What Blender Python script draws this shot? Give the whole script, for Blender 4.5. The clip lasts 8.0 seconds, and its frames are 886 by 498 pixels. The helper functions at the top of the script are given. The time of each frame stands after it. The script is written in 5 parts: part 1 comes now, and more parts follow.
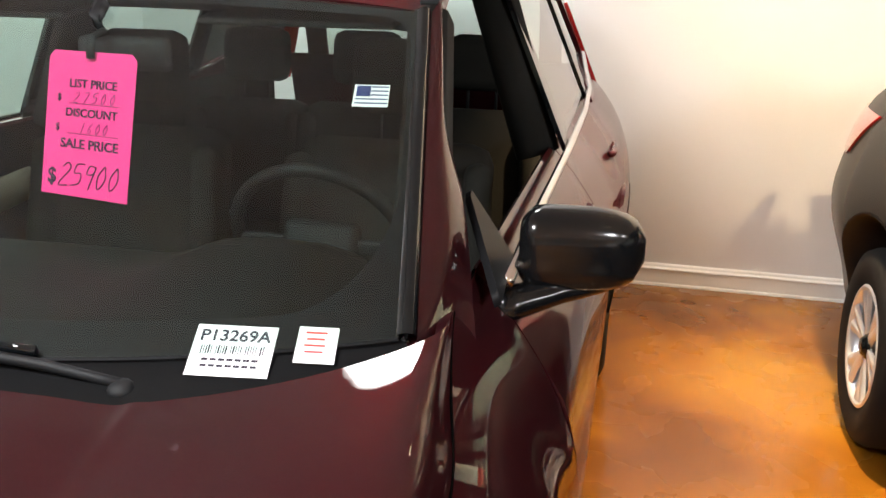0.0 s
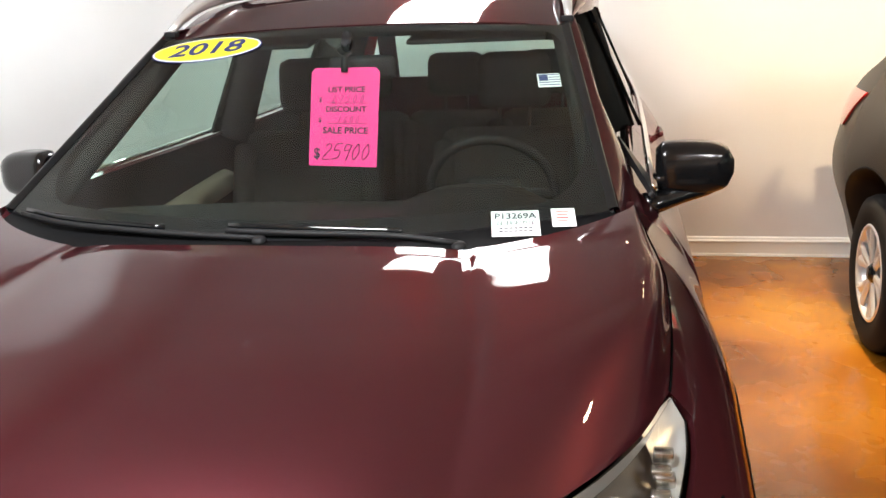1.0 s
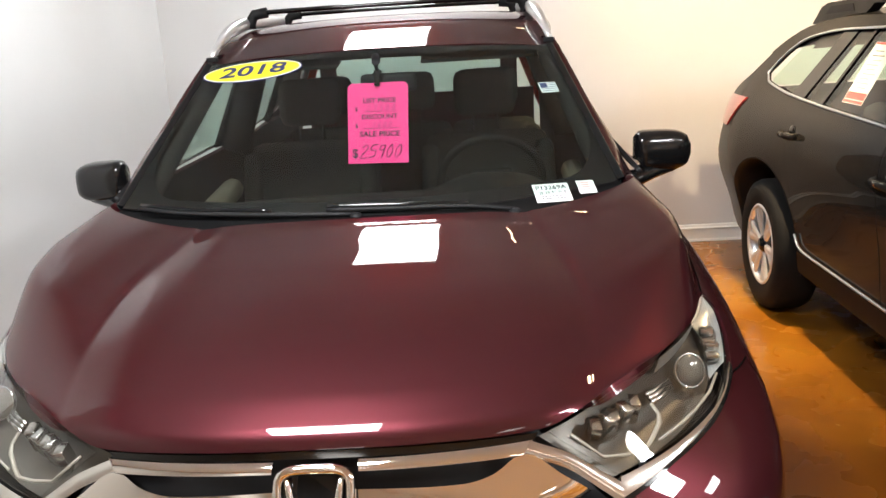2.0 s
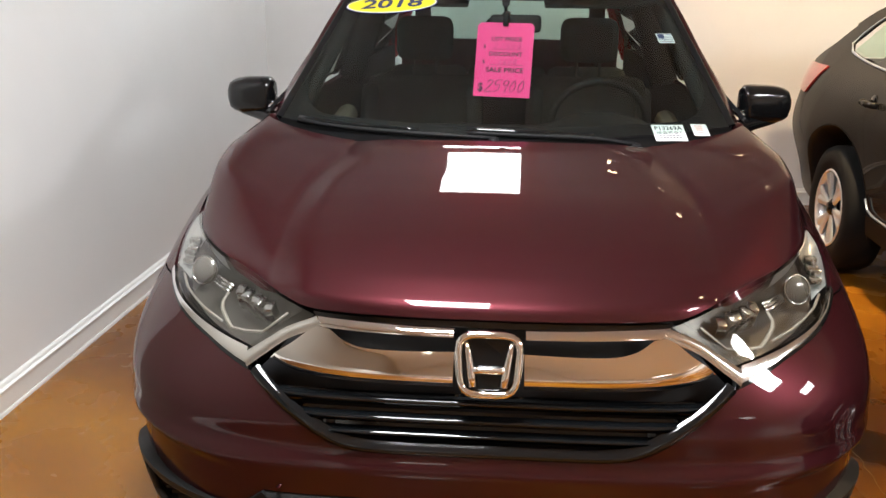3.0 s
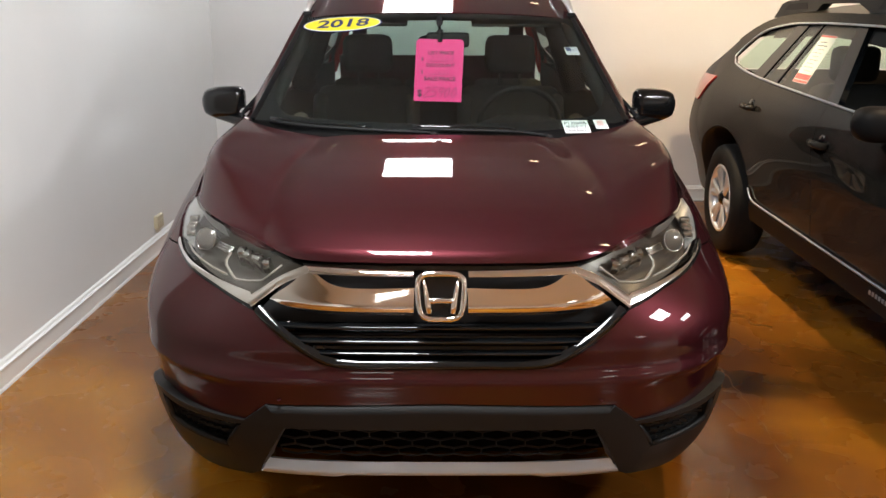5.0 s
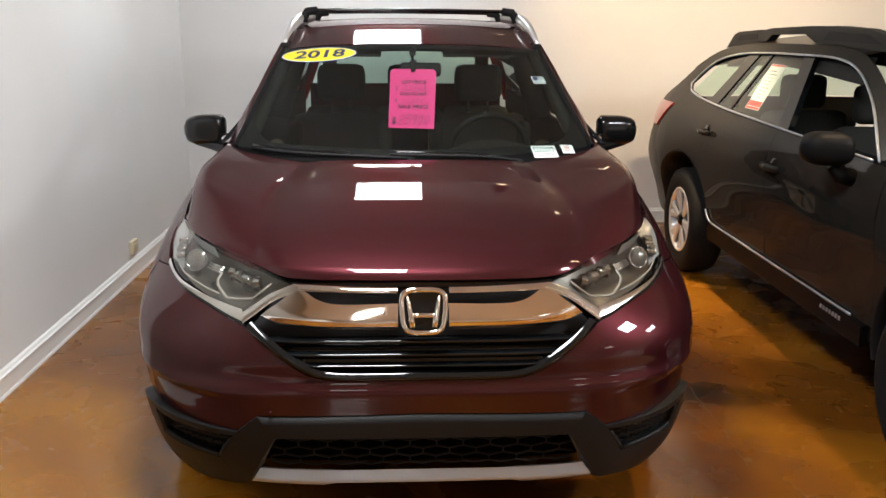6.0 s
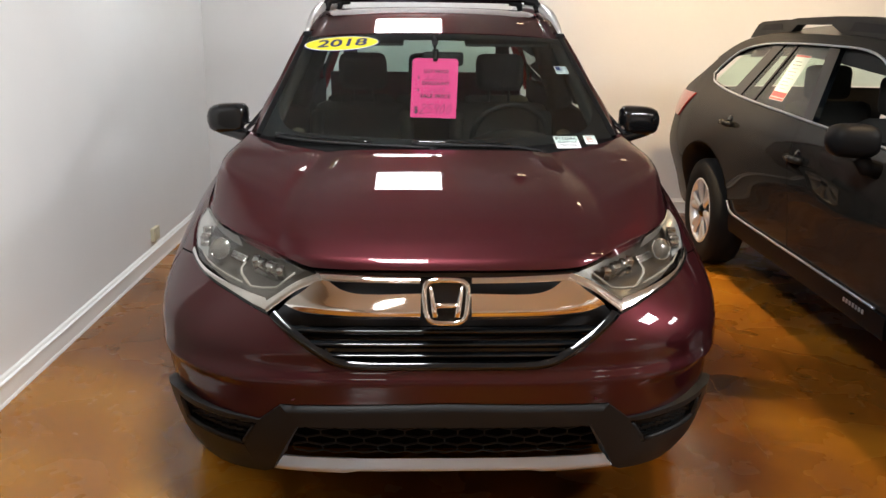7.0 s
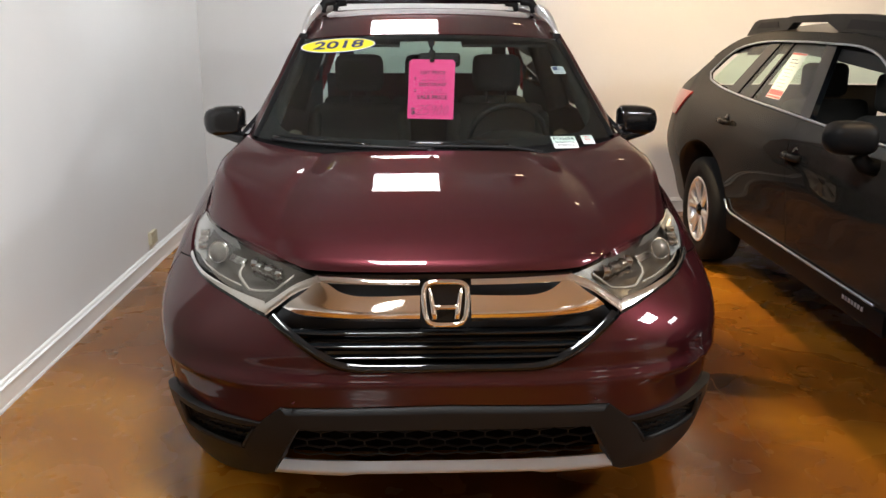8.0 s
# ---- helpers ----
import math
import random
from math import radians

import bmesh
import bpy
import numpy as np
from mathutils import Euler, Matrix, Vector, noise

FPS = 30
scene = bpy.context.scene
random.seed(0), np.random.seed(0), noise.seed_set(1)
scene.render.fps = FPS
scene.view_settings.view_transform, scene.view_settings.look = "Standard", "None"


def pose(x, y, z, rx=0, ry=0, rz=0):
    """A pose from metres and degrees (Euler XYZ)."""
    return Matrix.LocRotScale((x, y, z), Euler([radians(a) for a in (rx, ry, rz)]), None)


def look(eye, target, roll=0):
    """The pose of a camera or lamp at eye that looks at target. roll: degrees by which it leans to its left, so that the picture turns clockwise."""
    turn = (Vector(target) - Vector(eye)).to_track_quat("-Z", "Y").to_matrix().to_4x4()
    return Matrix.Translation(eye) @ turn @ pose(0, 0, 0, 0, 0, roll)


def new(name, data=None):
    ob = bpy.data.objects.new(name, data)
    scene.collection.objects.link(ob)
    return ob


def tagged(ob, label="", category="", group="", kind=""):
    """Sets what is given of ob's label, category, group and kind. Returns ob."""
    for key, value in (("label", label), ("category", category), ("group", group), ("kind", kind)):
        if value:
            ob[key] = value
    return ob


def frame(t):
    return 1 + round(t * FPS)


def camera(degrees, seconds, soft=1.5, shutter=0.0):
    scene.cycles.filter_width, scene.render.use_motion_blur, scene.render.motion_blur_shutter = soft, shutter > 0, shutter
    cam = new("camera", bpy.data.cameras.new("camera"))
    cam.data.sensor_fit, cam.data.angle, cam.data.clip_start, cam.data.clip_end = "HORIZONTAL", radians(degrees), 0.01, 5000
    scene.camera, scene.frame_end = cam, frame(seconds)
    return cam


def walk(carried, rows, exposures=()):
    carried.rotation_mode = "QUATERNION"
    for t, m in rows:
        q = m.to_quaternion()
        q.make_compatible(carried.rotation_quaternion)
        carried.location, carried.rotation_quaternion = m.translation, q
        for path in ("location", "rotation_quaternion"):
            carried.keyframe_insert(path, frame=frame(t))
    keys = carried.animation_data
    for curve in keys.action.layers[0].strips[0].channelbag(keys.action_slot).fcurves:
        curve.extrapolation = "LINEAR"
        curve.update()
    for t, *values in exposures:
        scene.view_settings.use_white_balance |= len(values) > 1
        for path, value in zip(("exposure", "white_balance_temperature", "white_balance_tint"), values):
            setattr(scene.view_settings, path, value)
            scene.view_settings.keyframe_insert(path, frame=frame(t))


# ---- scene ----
cam = camera(52.9, 8.0)
PATH = [
    (0, (0.955, 0.165, 1.501), (0.526, 2.027, 0.912), 1.2),
    (0.5, (0.857, -0.244, 1.5), (0.456, 1.641, 0.963), -2.8),
    (1, (0.723, -0.7, 1.501), (0.311, 1.186, 0.976), -2.6),
    (1.2, (0.657, -0.857, 1.521), (0.3, 1.029, 0.959), -2.5),
    (2.3, (0.216, -1.459, 1.523), (0.144, 0.484, 1.055), -3.9),
    (2.5, (0.172, -1.549, 1.528), (0.047, 0.375, 0.999), -3.4),
    (2.6, (0.14, -1.592, 1.509), (-0.001, 0.329, 0.971), -2.6),
    (3, (0.053, -1.655, 1.511), (-0.117, 0.25, 0.926), 0.5),
    (3.5, (-0.043, -1.826, 1.495), (-0.104, 0.088, 0.916), 0.1),
    (4, (-0.069, -2.037, 1.527), (-0.077, -0.118, 0.963), -0.5),
    (4.5, (0.027, -2.14, 1.525), (-0.015, -0.218, 0.974), 0.3),
    (4.7, (0.027, -2.172, 1.517), (-0.009, -0.25, 0.967), 0.4),
    (5.8, (-0.043, -2.403, 1.562), (0.037, -0.467, 1.064), 0.0),
    (6, (-0.042, -2.402, 1.546), (0.035, -0.464, 1.058), 0.4),
    (6.5, (-0.056, -2.403, 1.546), (-0.008, -0.468, 1.041), 0.6),
    (7, (-0.061, -2.402, 1.553), (-0.021, -0.469, 1.039), 0.6),
    (7.5, (-0.063, -2.399, 1.551), (-0.023, -0.465, 1.04), 0.5),
    (8, (-0.064, -2.396, 1.553), (-0.019, -0.463, 1.041), 0.1),
]
EXPOSURES = [(0, 0.02), (0.5, 0.06), (1.0, 0.06), (2.5, -0.32), (4.5, -0.54), (8, -0.56)]
walk(cam, [(t, look(eye, target, roll)) for t, eye, target, roll in PATH], EXPOSURES)

# ---------------------------------------------------------------- light
world = bpy.data.worlds.new("world")
scene.world = world
world.use_nodes = True
world.node_tree.nodes["Background"].inputs[0].default_value = (0.9, 0.92, 1.0, 1)
world.node_tree.nodes["Background"].inputs[1].default_value = 0.02

CEIL = 2.9          # ceiling height
WALL_L = -1.770     # left wall
WALL_B = 4.63       # back wall
WALL_R = 7.5
WALL_F = -9.0


def panel_lamp(x, y, w, d, power, color=(0.95, 0.98, 1.0), spread=180):
    data = bpy.data.lights.new("panel_light", "AREA")
    data.shape, data.size, data.size_y, data.energy, data.color = "RECTANGLE", w, d, power, color
    data.spread = radians(spread)
    ob = new("panel_light", data)
    ob.location = (x, y, CEIL - 0.075)
    return ob


def spot_lamp(eye, target, power, color=(1.0, 0.72, 0.42), angle=70, radius=0.05):
    data = bpy.data.lights.new("spot_light", "SPOT")
    data.energy, data.color, data.spot_size, data.spot_blend, data.shadow_soft_size = power, color, radians(angle), 0.6, radius
    ob = new("spot_light", data)
    ob.matrix_world = look(eye, target)
    return ob


# panels at x 3.4 and 5.9 are unseen, added to brighten the south end
PANELS = [(-0.22, 3.85), (-0.32, -0.3), (3.8, -1.1), (-0.65, -5.3), (3.4, -5.3), (5.3, -0.3), (5.9, -5.3)]
for (px, py), power in zip(PANELS, (30, 145, 235, 215, 195, 90, 120)):
    panel_lamp(px, py, 0.57, 0.82, power, spread=180 if py > -3 else 125)
# the fifth spot is an unseen extra, added to brighten the right-hand floor
SPOTS = [((0.75, 3.9, 2.66), (0.9, 4.5, 0.6)), ((1.35, 3.9, 2.66), (1.5, 4.6, 0.9)), ((2.55, 2.2, 2.66), (2.5, 4.63, 1.75)), ((1.45, 2.9, 2.66), (1.40, 2.95, 0.0)), ((2.0, 0.9, 2.66), (1.75, 0.1, 0.0))]
for (eye, aim), power in zip(SPOTS, (34, 46, 400, 780, 340)):
    spot_lamp(eye, aim, power)

# unseen cool spot, added to raise the west wall's brightness
WALL_FILL = ((-1.05, 2.6, 2.80), (-1.78, 2.3, 0.95))
spot_lamp(*WALL_FILL, 95, (0.93, 0.97, 1.0), 90, 0.025)

# ---------------------------------------------------------------- materials
def material(name, color=(0.5, 0.5, 0.5), rough=0.5, metal=0.0, coat=0.0, spec=0.5, coat_rough=0.03):
    m = bpy.data.materials.new(name)
    m.use_nodes = True
    b = m.node_tree.nodes["Principled BSDF"]
    b.inputs["Base Color"].default_value = (*color, 1)
    b.inputs["Roughness"].default_value = rough
    b.inputs["Metallic"].default_value = metal
    b.inputs["Coat Weight"].default_value = coat
    b.inputs["Coat Roughness"].default_value = coat_rough
    b.inputs["Specular IOR Level"].default_value = spec
    return m


def nodes_of(m):
    return m.node_tree.nodes, m.node_tree.links, m.node_tree.nodes["Principled BSDF"]


def noise_tex(m, scale, detail=4.0, rough=0.5, coords="Object", distort=0.0):
    n, l, b = nodes_of(m)
    tc = n.new("ShaderNodeTexCoord")
    t = n.new("ShaderNodeTexNoise")
    t.inputs["Scale"].default_value, t.inputs["Detail"].default_value = scale, detail
    t.inputs["Roughness"].default_value, t.inputs["Distortion"].default_value = rough, distort
    l.new(tc.outputs[coords], t.inputs["Vector"])
    return t


def ramp(m, source, stops):
    n, l, b = nodes_of(m)
    r = n.new("ShaderNodeValToRGB")
    while len(r.color_ramp.elements) < len(stops):
        r.color_ramp.elements.new(0.5)
    for e, (p, c) in zip(r.color_ramp.elements, stops):
        e.position, e.color = p, (*c, 1)
    l.new(source, r.inputs[0])
    return r


def add_bump(m, source, strength, distance=0.002):
    n, l, b = nodes_of(m)
    k = n.new("ShaderNodeBump")
    k.inputs["Strength"].default_value, k.inputs["Distance"].default_value = strength, distance
    l.new(source, k.inputs["Height"])
    l.new(k.outputs[0], b.inputs["Normal"])


def vary_rough(m, source, low, high):
    n, l, b = nodes_of(m)
    k = n.new("ShaderNodeMapRange")
    k.inputs["To Min"].default_value, k.inputs["To Max"].default_value = low, high
    l.new(source, k.inputs["Value"])
    l.new(k.outputs[0], b.inputs["Roughness"])


def car_paint(name, dark, light, metal=0.55, rough=0.32, haze=0.02):
    m = material(name, dark, rough, metal, coat=1.0, coat_rough=0.02, spec=0.0)
    n, l, b = nodes_of(m)
    flake = noise_tex(m, 2600, 2)
    r = ramp(m, flake.outputs["Fac"], [(0.35, dark), (0.7, light)])
    l.new(r.outputs[0], b.inputs["Base Color"])
    b.inputs["Coat Roughness"].default_value = haze
    b.inputs["Specular Tint"].default_value = (*[min(1, 6 * c) for c in light], 1)
    return m


def plastic(name, color, rough, grain=600, strength=0.25):
    m = material(name, color, rough, spec=0.5 if max(color) > 0.02 else 0.25)
    t = noise_tex(m, grain, 3)
    add_bump(m, t.outputs["Fac"], strength, 0.0006)
    big = noise_tex(m, 6, 3)
    vary_rough(m, big.outputs["Fac"], rough - 0.08, rough + 0.08)
    return m


def sheet_glass(name, tint, reflect=0.06):
    """A thin pane: tinted see-through with a mirror-like gloss that grows at grazing angles."""
    m = bpy.data.materials.new(name)
    m.use_nodes = True
    n, l = m.node_tree.nodes, m.node_tree.links
    n.remove(n["Principled BSDF"])
    t, g, mix, f = n.new("ShaderNodeBsdfTransparent"), n.new("ShaderNodeBsdfGlossy"), n.new("ShaderNodeMixShader"), n.new("ShaderNodeLayerWeight")
    t.inputs[0].default_value = (*tint, 1)
    g.inputs[0].default_value, g.inputs["Roughness"].default_value = (1, 1, 1, 1), 0.01
    f.inputs[0].default_value = 0.5
    power, scale = n.new("ShaderNodeMath"), n.new("ShaderNodeMapRange")
    power.operation, power.inputs[1].default_value = "POWER", 5.0
    scale.inputs["To Min"].default_value = reflect
    l.new(f.outputs["Facing"], power.inputs[0])
    l.new(power.outputs[0], scale.inputs["Value"])
    l.new(scale.outputs[0], mix.inputs[0])
    l.new(t.outputs[0], mix.inputs[1])
    l.new(g.outputs[0], mix.inputs[2])
    l.new(mix.outputs[0], n["Material Output"].inputs[0])
    return m


def glow(name, color, strength):
    m = material(name, (0.9, 0.9, 0.9), 0.5)
    b = nodes_of(m)[2]
    b.inputs["Emission Color"].default_value = (*color, 1)
    b.inputs["Emission Strength"].default_value = strength
    return m


FRIT = material("ceramic_border", (0.004, 0.004, 0.005), 0.5, spec=0.2)
MAROON = car_paint("maroon_paint", (0.033, 0.0072, 0.0095), (0.072, 0.0152, 0.0198), 0.68, 0.38)
GREY_PAINT = car_paint("grey_paint", (0.0200, 0.0187, 0.0168), (0.0460, 0.0430, 0.0385), 0.5, 0.34, 0.02)
for paint, shell in ((MAROON, 0.8), (GREY_PAINT, 0.42)):
    nodes_of(paint)[2].inputs["Coat Weight"].default_value = shell
CLADDING = plastic("black_cladding", (0.009, 0.0095, 0.010), 0.5)
nodes_of(CLADDING)[2].inputs["Specular IOR Level"].default_value = 0.25
BLACK_GLOSS = material("gloss_black", (0.004, 0.005, 0.006), 0.07)
BLACK_MATT = plastic("matt_black", (0.008, 0.008, 0.009), 0.6)
RUBBER = plastic("rubber", (0.007, 0.007, 0.007), 0.75, 250, 0.3)
RUBBER.node_tree.nodes["Principled BSDF"].inputs["Specular IOR Level"].default_value = 0.18
CHROME = material("chrome", (0.83, 0.82, 0.80), 0.05, 1.0)
SATIN = plastic("satin_silver", (0.44, 0.50, 0.575), 0.33, 800, 0.08)
nodes_of(SATIN)[2].inputs["Metallic"].default_value = 0.75
ALLOY = material("alloy", (0.74, 0.75, 0.77), 0.3, 0.6)
WINDSHIELD = sheet_glass("windshield_glass", (0.70, 0.84, 0.775), 0.05)
TINTED = sheet_glass("tinted_glass", (0.78, 0.93, 0.86))
PRIVACY = sheet_glass("rear_door_glass", (0.64, 0.74, 0.70))
DARK_GLASS = sheet_glass("dark_glass", (0.06, 0.07, 0.065))
SEAT_CLOTH = plastic("grey_seat_cloth", (0.013, 0.0125, 0.0105), 0.9, 700, 0.15)
LENS = sheet_glass("clear_lens", (0.93, 0.95, 0.96))
RED_LENS = material("red_lens", (0.45, 0.02, 0.02), 0.12, coat=1.0)
FABRIC = plastic("seat_cloth", (0.012, 0.012, 0.011), 0.9, 700, 0.15)
TRIM_DARK = plastic("dash_plastic", (0.006, 0.0065, 0.0065), 0.65, 900, 0.01)
TRIM_TAN = plastic("beige_trim", (0.20, 0.17, 0.12), 0.7, 300, 0.3)
PINK = material("pink_card", (0.92, 0.045, 0.26), 0.6)
INK = material("ink", (0.02, 0.015, 0.03), 0.6)
PAPER = material("white_paper", (0.82, 0.83, 0.84), 0.6)
YELLOW = material("yellow_vinyl", (0.85, 0.75, 0.03), 0.35)
NAVY = material("navy_ink", (0.02, 0.03, 0.13), 0.5)
RED_INK = material("red_ink", (0.75, 0.05, 0.05), 0.5)

# walls: warm white eggshell paint with roller grain and faint scuffs
WALL = material("wall_paint", (0.80, 0.79, 0.77), 0.42)
wall_noise = noise_tex(WALL, 260, 3)
add_bump(WALL, wall_noise.outputs["Fac"], 0.12, 0.001)
wall_big = noise_tex(WALL, 1.1, 4, 0.6)
wall_ramp = ramp(WALL, wall_big.outputs["Fac"], [(0.3, (0.79, 0.795, 0.795)), (0.7, (0.83, 0.835, 0.835))])
nodes_of(WALL)[1].new(wall_ramp.outputs[0], nodes_of(WALL)[2].inputs["Base Color"])
vary_rough(WALL, wall_big.outputs["Fac"], 0.38, 0.5)
TRIM = plastic("white_trim", (0.86, 0.86, 0.84), 0.32, 300, 0.05)
# dark tone for the unseen near wall, added to cut bounce onto the SUV
DIM_WALL = plastic("reflection_dimmer", (0.30, 0.28, 0.25), 0.6, 200, 0.1)
VOID = material("deep_black", (0.003, 0.003, 0.003), 0.9, spec=0.0)
COWL = material("cowl_plastic", (0.004, 0.004, 0.0045), 0.55, spec=0.12)
FAR_WALL = plastic("pale_paint", (0.78, 0.76, 0.72), 0.6, 200, 0.1)
CEILING = plastic("ceiling_white", (0.80, 0.82, 0.84), 0.9, 120, 0.3)

# floor: acid-stained amber concrete under a clear sealer
FLOOR = material("stained_concrete", (0.35, 0.14, 0.03), 0.22, coat=0.25, coat_rough=0.08, spec=0.3)
fn, fl, fb = nodes_of(FLOOR)
f_big = noise_tex(FLOOR, 0.9, 3, 0.45, distort=0.6)
f_ramp = ramp(FLOOR, f_big.outputs["Fac"], [(0.30, (0.088, 0.027, 0.0032)), (0.45, (0.160, 0.055, 0.0054)), (0.58, (0.265, 0.099, 0.0066)), (0.74, (0.385, 0.180, 0.015))])
f_fine = noise_tex(FLOOR, 4, 3, 0.5, distort=0.3)
f_fine_ramp = ramp(FLOOR, f_fine.outputs["Fac"], [(0.3, (0.80, 0.76, 0.70)), (0.65, (1, 1, 1))])
f_mix = fn.new("ShaderNodeMix")
f_mix.data_type, f_mix.blend_type = "RGBA", "MULTIPLY"
f_mix.inputs[0].default_value = 0.5
fl.new(f_ramp.outputs[0], f_mix.inputs[6])
fl.new(f_fine_ramp.outputs[0], f_mix.inputs[7])
fl.new(f_mix.outputs[2], fb.inputs["Base Color"])
vary_rough(FLOOR, f_fine.outputs["Fac"], 0.18, 0.36)

# ---------------------------------------------------------------- mesh tools
def mesh_object(name, bm, mat, parent=None, label="", smooth=True):
    me = bpy.data.meshes.new(name)
    bm.to_mesh(me)
    bm.free()
    me.materials.append(mat)
    if smooth:
        me.polygons.foreach_set("use_smooth", [True] * len(me.polygons))
    ob = new(name, me)
    if parent is not None:
        ob.parent = parent
    if label:
        ob["label"] = label
    return ob


def part(name, bm, mat, parent, label="", smooth=True):
    return mesh_object(name, bm, mat, parent, label, smooth)


def thing(name, x=0, y=0, z=0, rz=0.0, label="", category="", group="", kind=""):
    ob = new(name)
    ob.matrix_world = pose(x, y, z, 0, 0, rz)
    ob.empty_display_size = 0.1
    return tagged(ob, label, category, group, kind)


def box(bm, cx, cy, cz, sx, sy, sz, bevel=0.0, rot=None):
    r = bmesh.ops.create_cube(bm, size=1.0)
    vs = r["verts"]
    bmesh.ops.scale(bm, vec=(sx, sy, sz), verts=vs)
    if bevel > 0:
        es = list({e for v in vs for e in v.link_edges})
        out = bmesh.ops.bevel(bm, geom=es, offset=bevel, segments=2, affect="EDGES", profile=0.5)
        vs = list({v for v in out["verts"]} | {v for v in vs if v.is_valid})
    if rot is not None:
        bmesh.ops.rotate(bm, cent=(0, 0, 0), matrix=rot, verts=vs)
    bmesh.ops.translate(bm, vec=(cx, cy, cz), verts=vs)
    return vs


def box_part(name, mat, parent, cx, cy, cz, sx, sy, sz, bevel=0.003, rot=None, label=""):
    bm = bmesh.new()
    box(bm, cx, cy, cz, sx, sy, sz, bevel, rot)
    return part(name, bm, mat, parent, label, smooth=False)


def spline(xs, ys, x):
    """A smooth curve through a few knots, straight beyond its ends."""
    n = len(xs)
    if x <= xs[0]:
        return ys[0] + (x - xs[0]) * (ys[1] - ys[0]) / (xs[1] - xs[0])
    if x >= xs[-1]:
        return ys[-1] + (x - xs[-1]) * (ys[-1] - ys[-2]) / (xs[-1] - xs[-2])
    i = max(j for j in range(n - 1) if xs[j] <= x)

    def slope(k):
        a, b = max(k - 1, 0), min(k + 1, n - 1)
        return (ys[b] - ys[a]) / (xs[b] - xs[a])

    h = xs[i + 1] - xs[i]
    t = (x - xs[i]) / h
    return (2 * t**3 - 3 * t * t + 1) * ys[i] + (t**3 - 2 * t * t + t) * slope(i) * h + (3 * t * t - 2 * t**3) * ys[i + 1] + (t**3 - t * t) * slope(i + 1) * h


def polyline(points, n):
    """n + 1 points along a chain of control points that keeps each control point."""
    p = [np.array(q, float) for q in points]
    lens = [np.linalg.norm(b - a) for a, b in zip(p, p[1:])]
    total = sum(lens) or 1.0
    left, out = n, [p[0]]
    for i, (a, b) in enumerate(zip(p, p[1:])):
        k = left if i == len(lens) - 1 else max(1, min(left - (len(lens) - 1 - i), round(n * lens[i] / total)))
        out += [a + (b - a) * j / k for j in range(1, k + 1)]
        left -= k
    return out


def rounded(points, n):
    """n + 1 points along a soft curve through control points."""
    p = [np.array(q, float) for q in points]
    if len(p) == 2:
        return polyline(points, n)
    s = np.concatenate([[0], np.cumsum([np.linalg.norm(b - a) + 1e-9 for a, b in zip(p, p[1:])])])
    return [np.array([spline(list(s), [q[k] for q in p], t) for k in range(len(p[0]))]) for t in np.linspace(0, s[-1], n + 1)]


def coons(bottom, top, left, right):
    """Grid between four edges; bottom and top run the same way, left and right from bottom to top."""
    nu, nv = len(bottom) - 1, len(left) - 1
    g = []
    for j in range(nv + 1):
        v = j / nv
        row = []
        for i in range(nu + 1):
            u = i / nu
            c = (1 - u) * (1 - v) * bottom[0] + u * (1 - v) * bottom[-1] + (1 - u) * v * top[0] + u * v * top[-1]
            row.append((1 - v) * bottom[i] + v * top[i] + (1 - u) * left[j] + u * right[j] - c)
        g.append(row)
    return g


def sheet(bm, grid, surface=None, lift=None):
    """Adds a grid of points as faces. surface maps 2D points to 3D; lift(u, v) moves along the normal."""
    nv, nu = len(grid) - 1, len(grid[0]) - 1
    pts = [[np.array(surface(*q) if surface else q, float) for q in row] for row in grid]
    if lift:
        moved = []
        for j in range(nv + 1):
            row = []
            for i in range(nu + 1):
                du = pts[j][min(i + 1, nu)] - pts[j][max(i - 1, 0)]
                dv = pts[min(j + 1, nv)][i] - pts[max(j - 1, 0)][i]
                nn = np.cross(du, dv)
                nn = nn / (np.linalg.norm(nn) + 1e-12)
                row.append(pts[j][i] + nn * lift(i / nu, j / nv))
            moved.append(row)
        pts = moved
    vs = [[bm.verts.new(q) for q in row] for row in pts]
    for j in range(nv):
        for i in range(nu):
            q = (vs[j][i], vs[j][i + 1], vs[j + 1][i + 1], vs[j + 1][i])
            try:
                bm.faces.new(q)
            except ValueError:
                pass
    return vs


def finish(bm, core=(0, 2, 0.6), thick=0.012, weld=0.0008):
    """Welds the patches, turns them outward from core and gives the free edges a returned flange."""
    bmesh.ops.remove_doubles(bm, verts=bm.verts, dist=weld)
    bmesh.ops.dissolve_degenerate(bm, dist=1e-5, edges=bm.edges)
    bmesh.ops.recalc_face_normals(bm, faces=bm.faces)
    c = Vector(core)
    if sum(f.normal.dot(f.calc_center_median() - c) * f.calc_area() for f in bm.faces) < 0:
        bmesh.ops.reverse_faces(bm, faces=bm.faces)
    if thick:
        bm.normal_update()
        rim = [e for e in bm.edges if e.is_boundary]
        made = {}

        def pair(v):
            if v not in made:
                made[v] = (bm.verts.new(v.co), bm.verts.new(v.co - v.normal * thick))
            return made[v]

        for e in rim:
            f = e.link_faces[0]
            a, b = e.verts
            order = [l.vert for l in f.loops]
            i = order.index(a)
            if order[(i + 1) % len(order)] != b:
                a, b = b, a
            pa, pb = pair(a), pair(b)
            bm.faces.new((pb[0], pa[0], pa[1], pb[1]))
    return bm


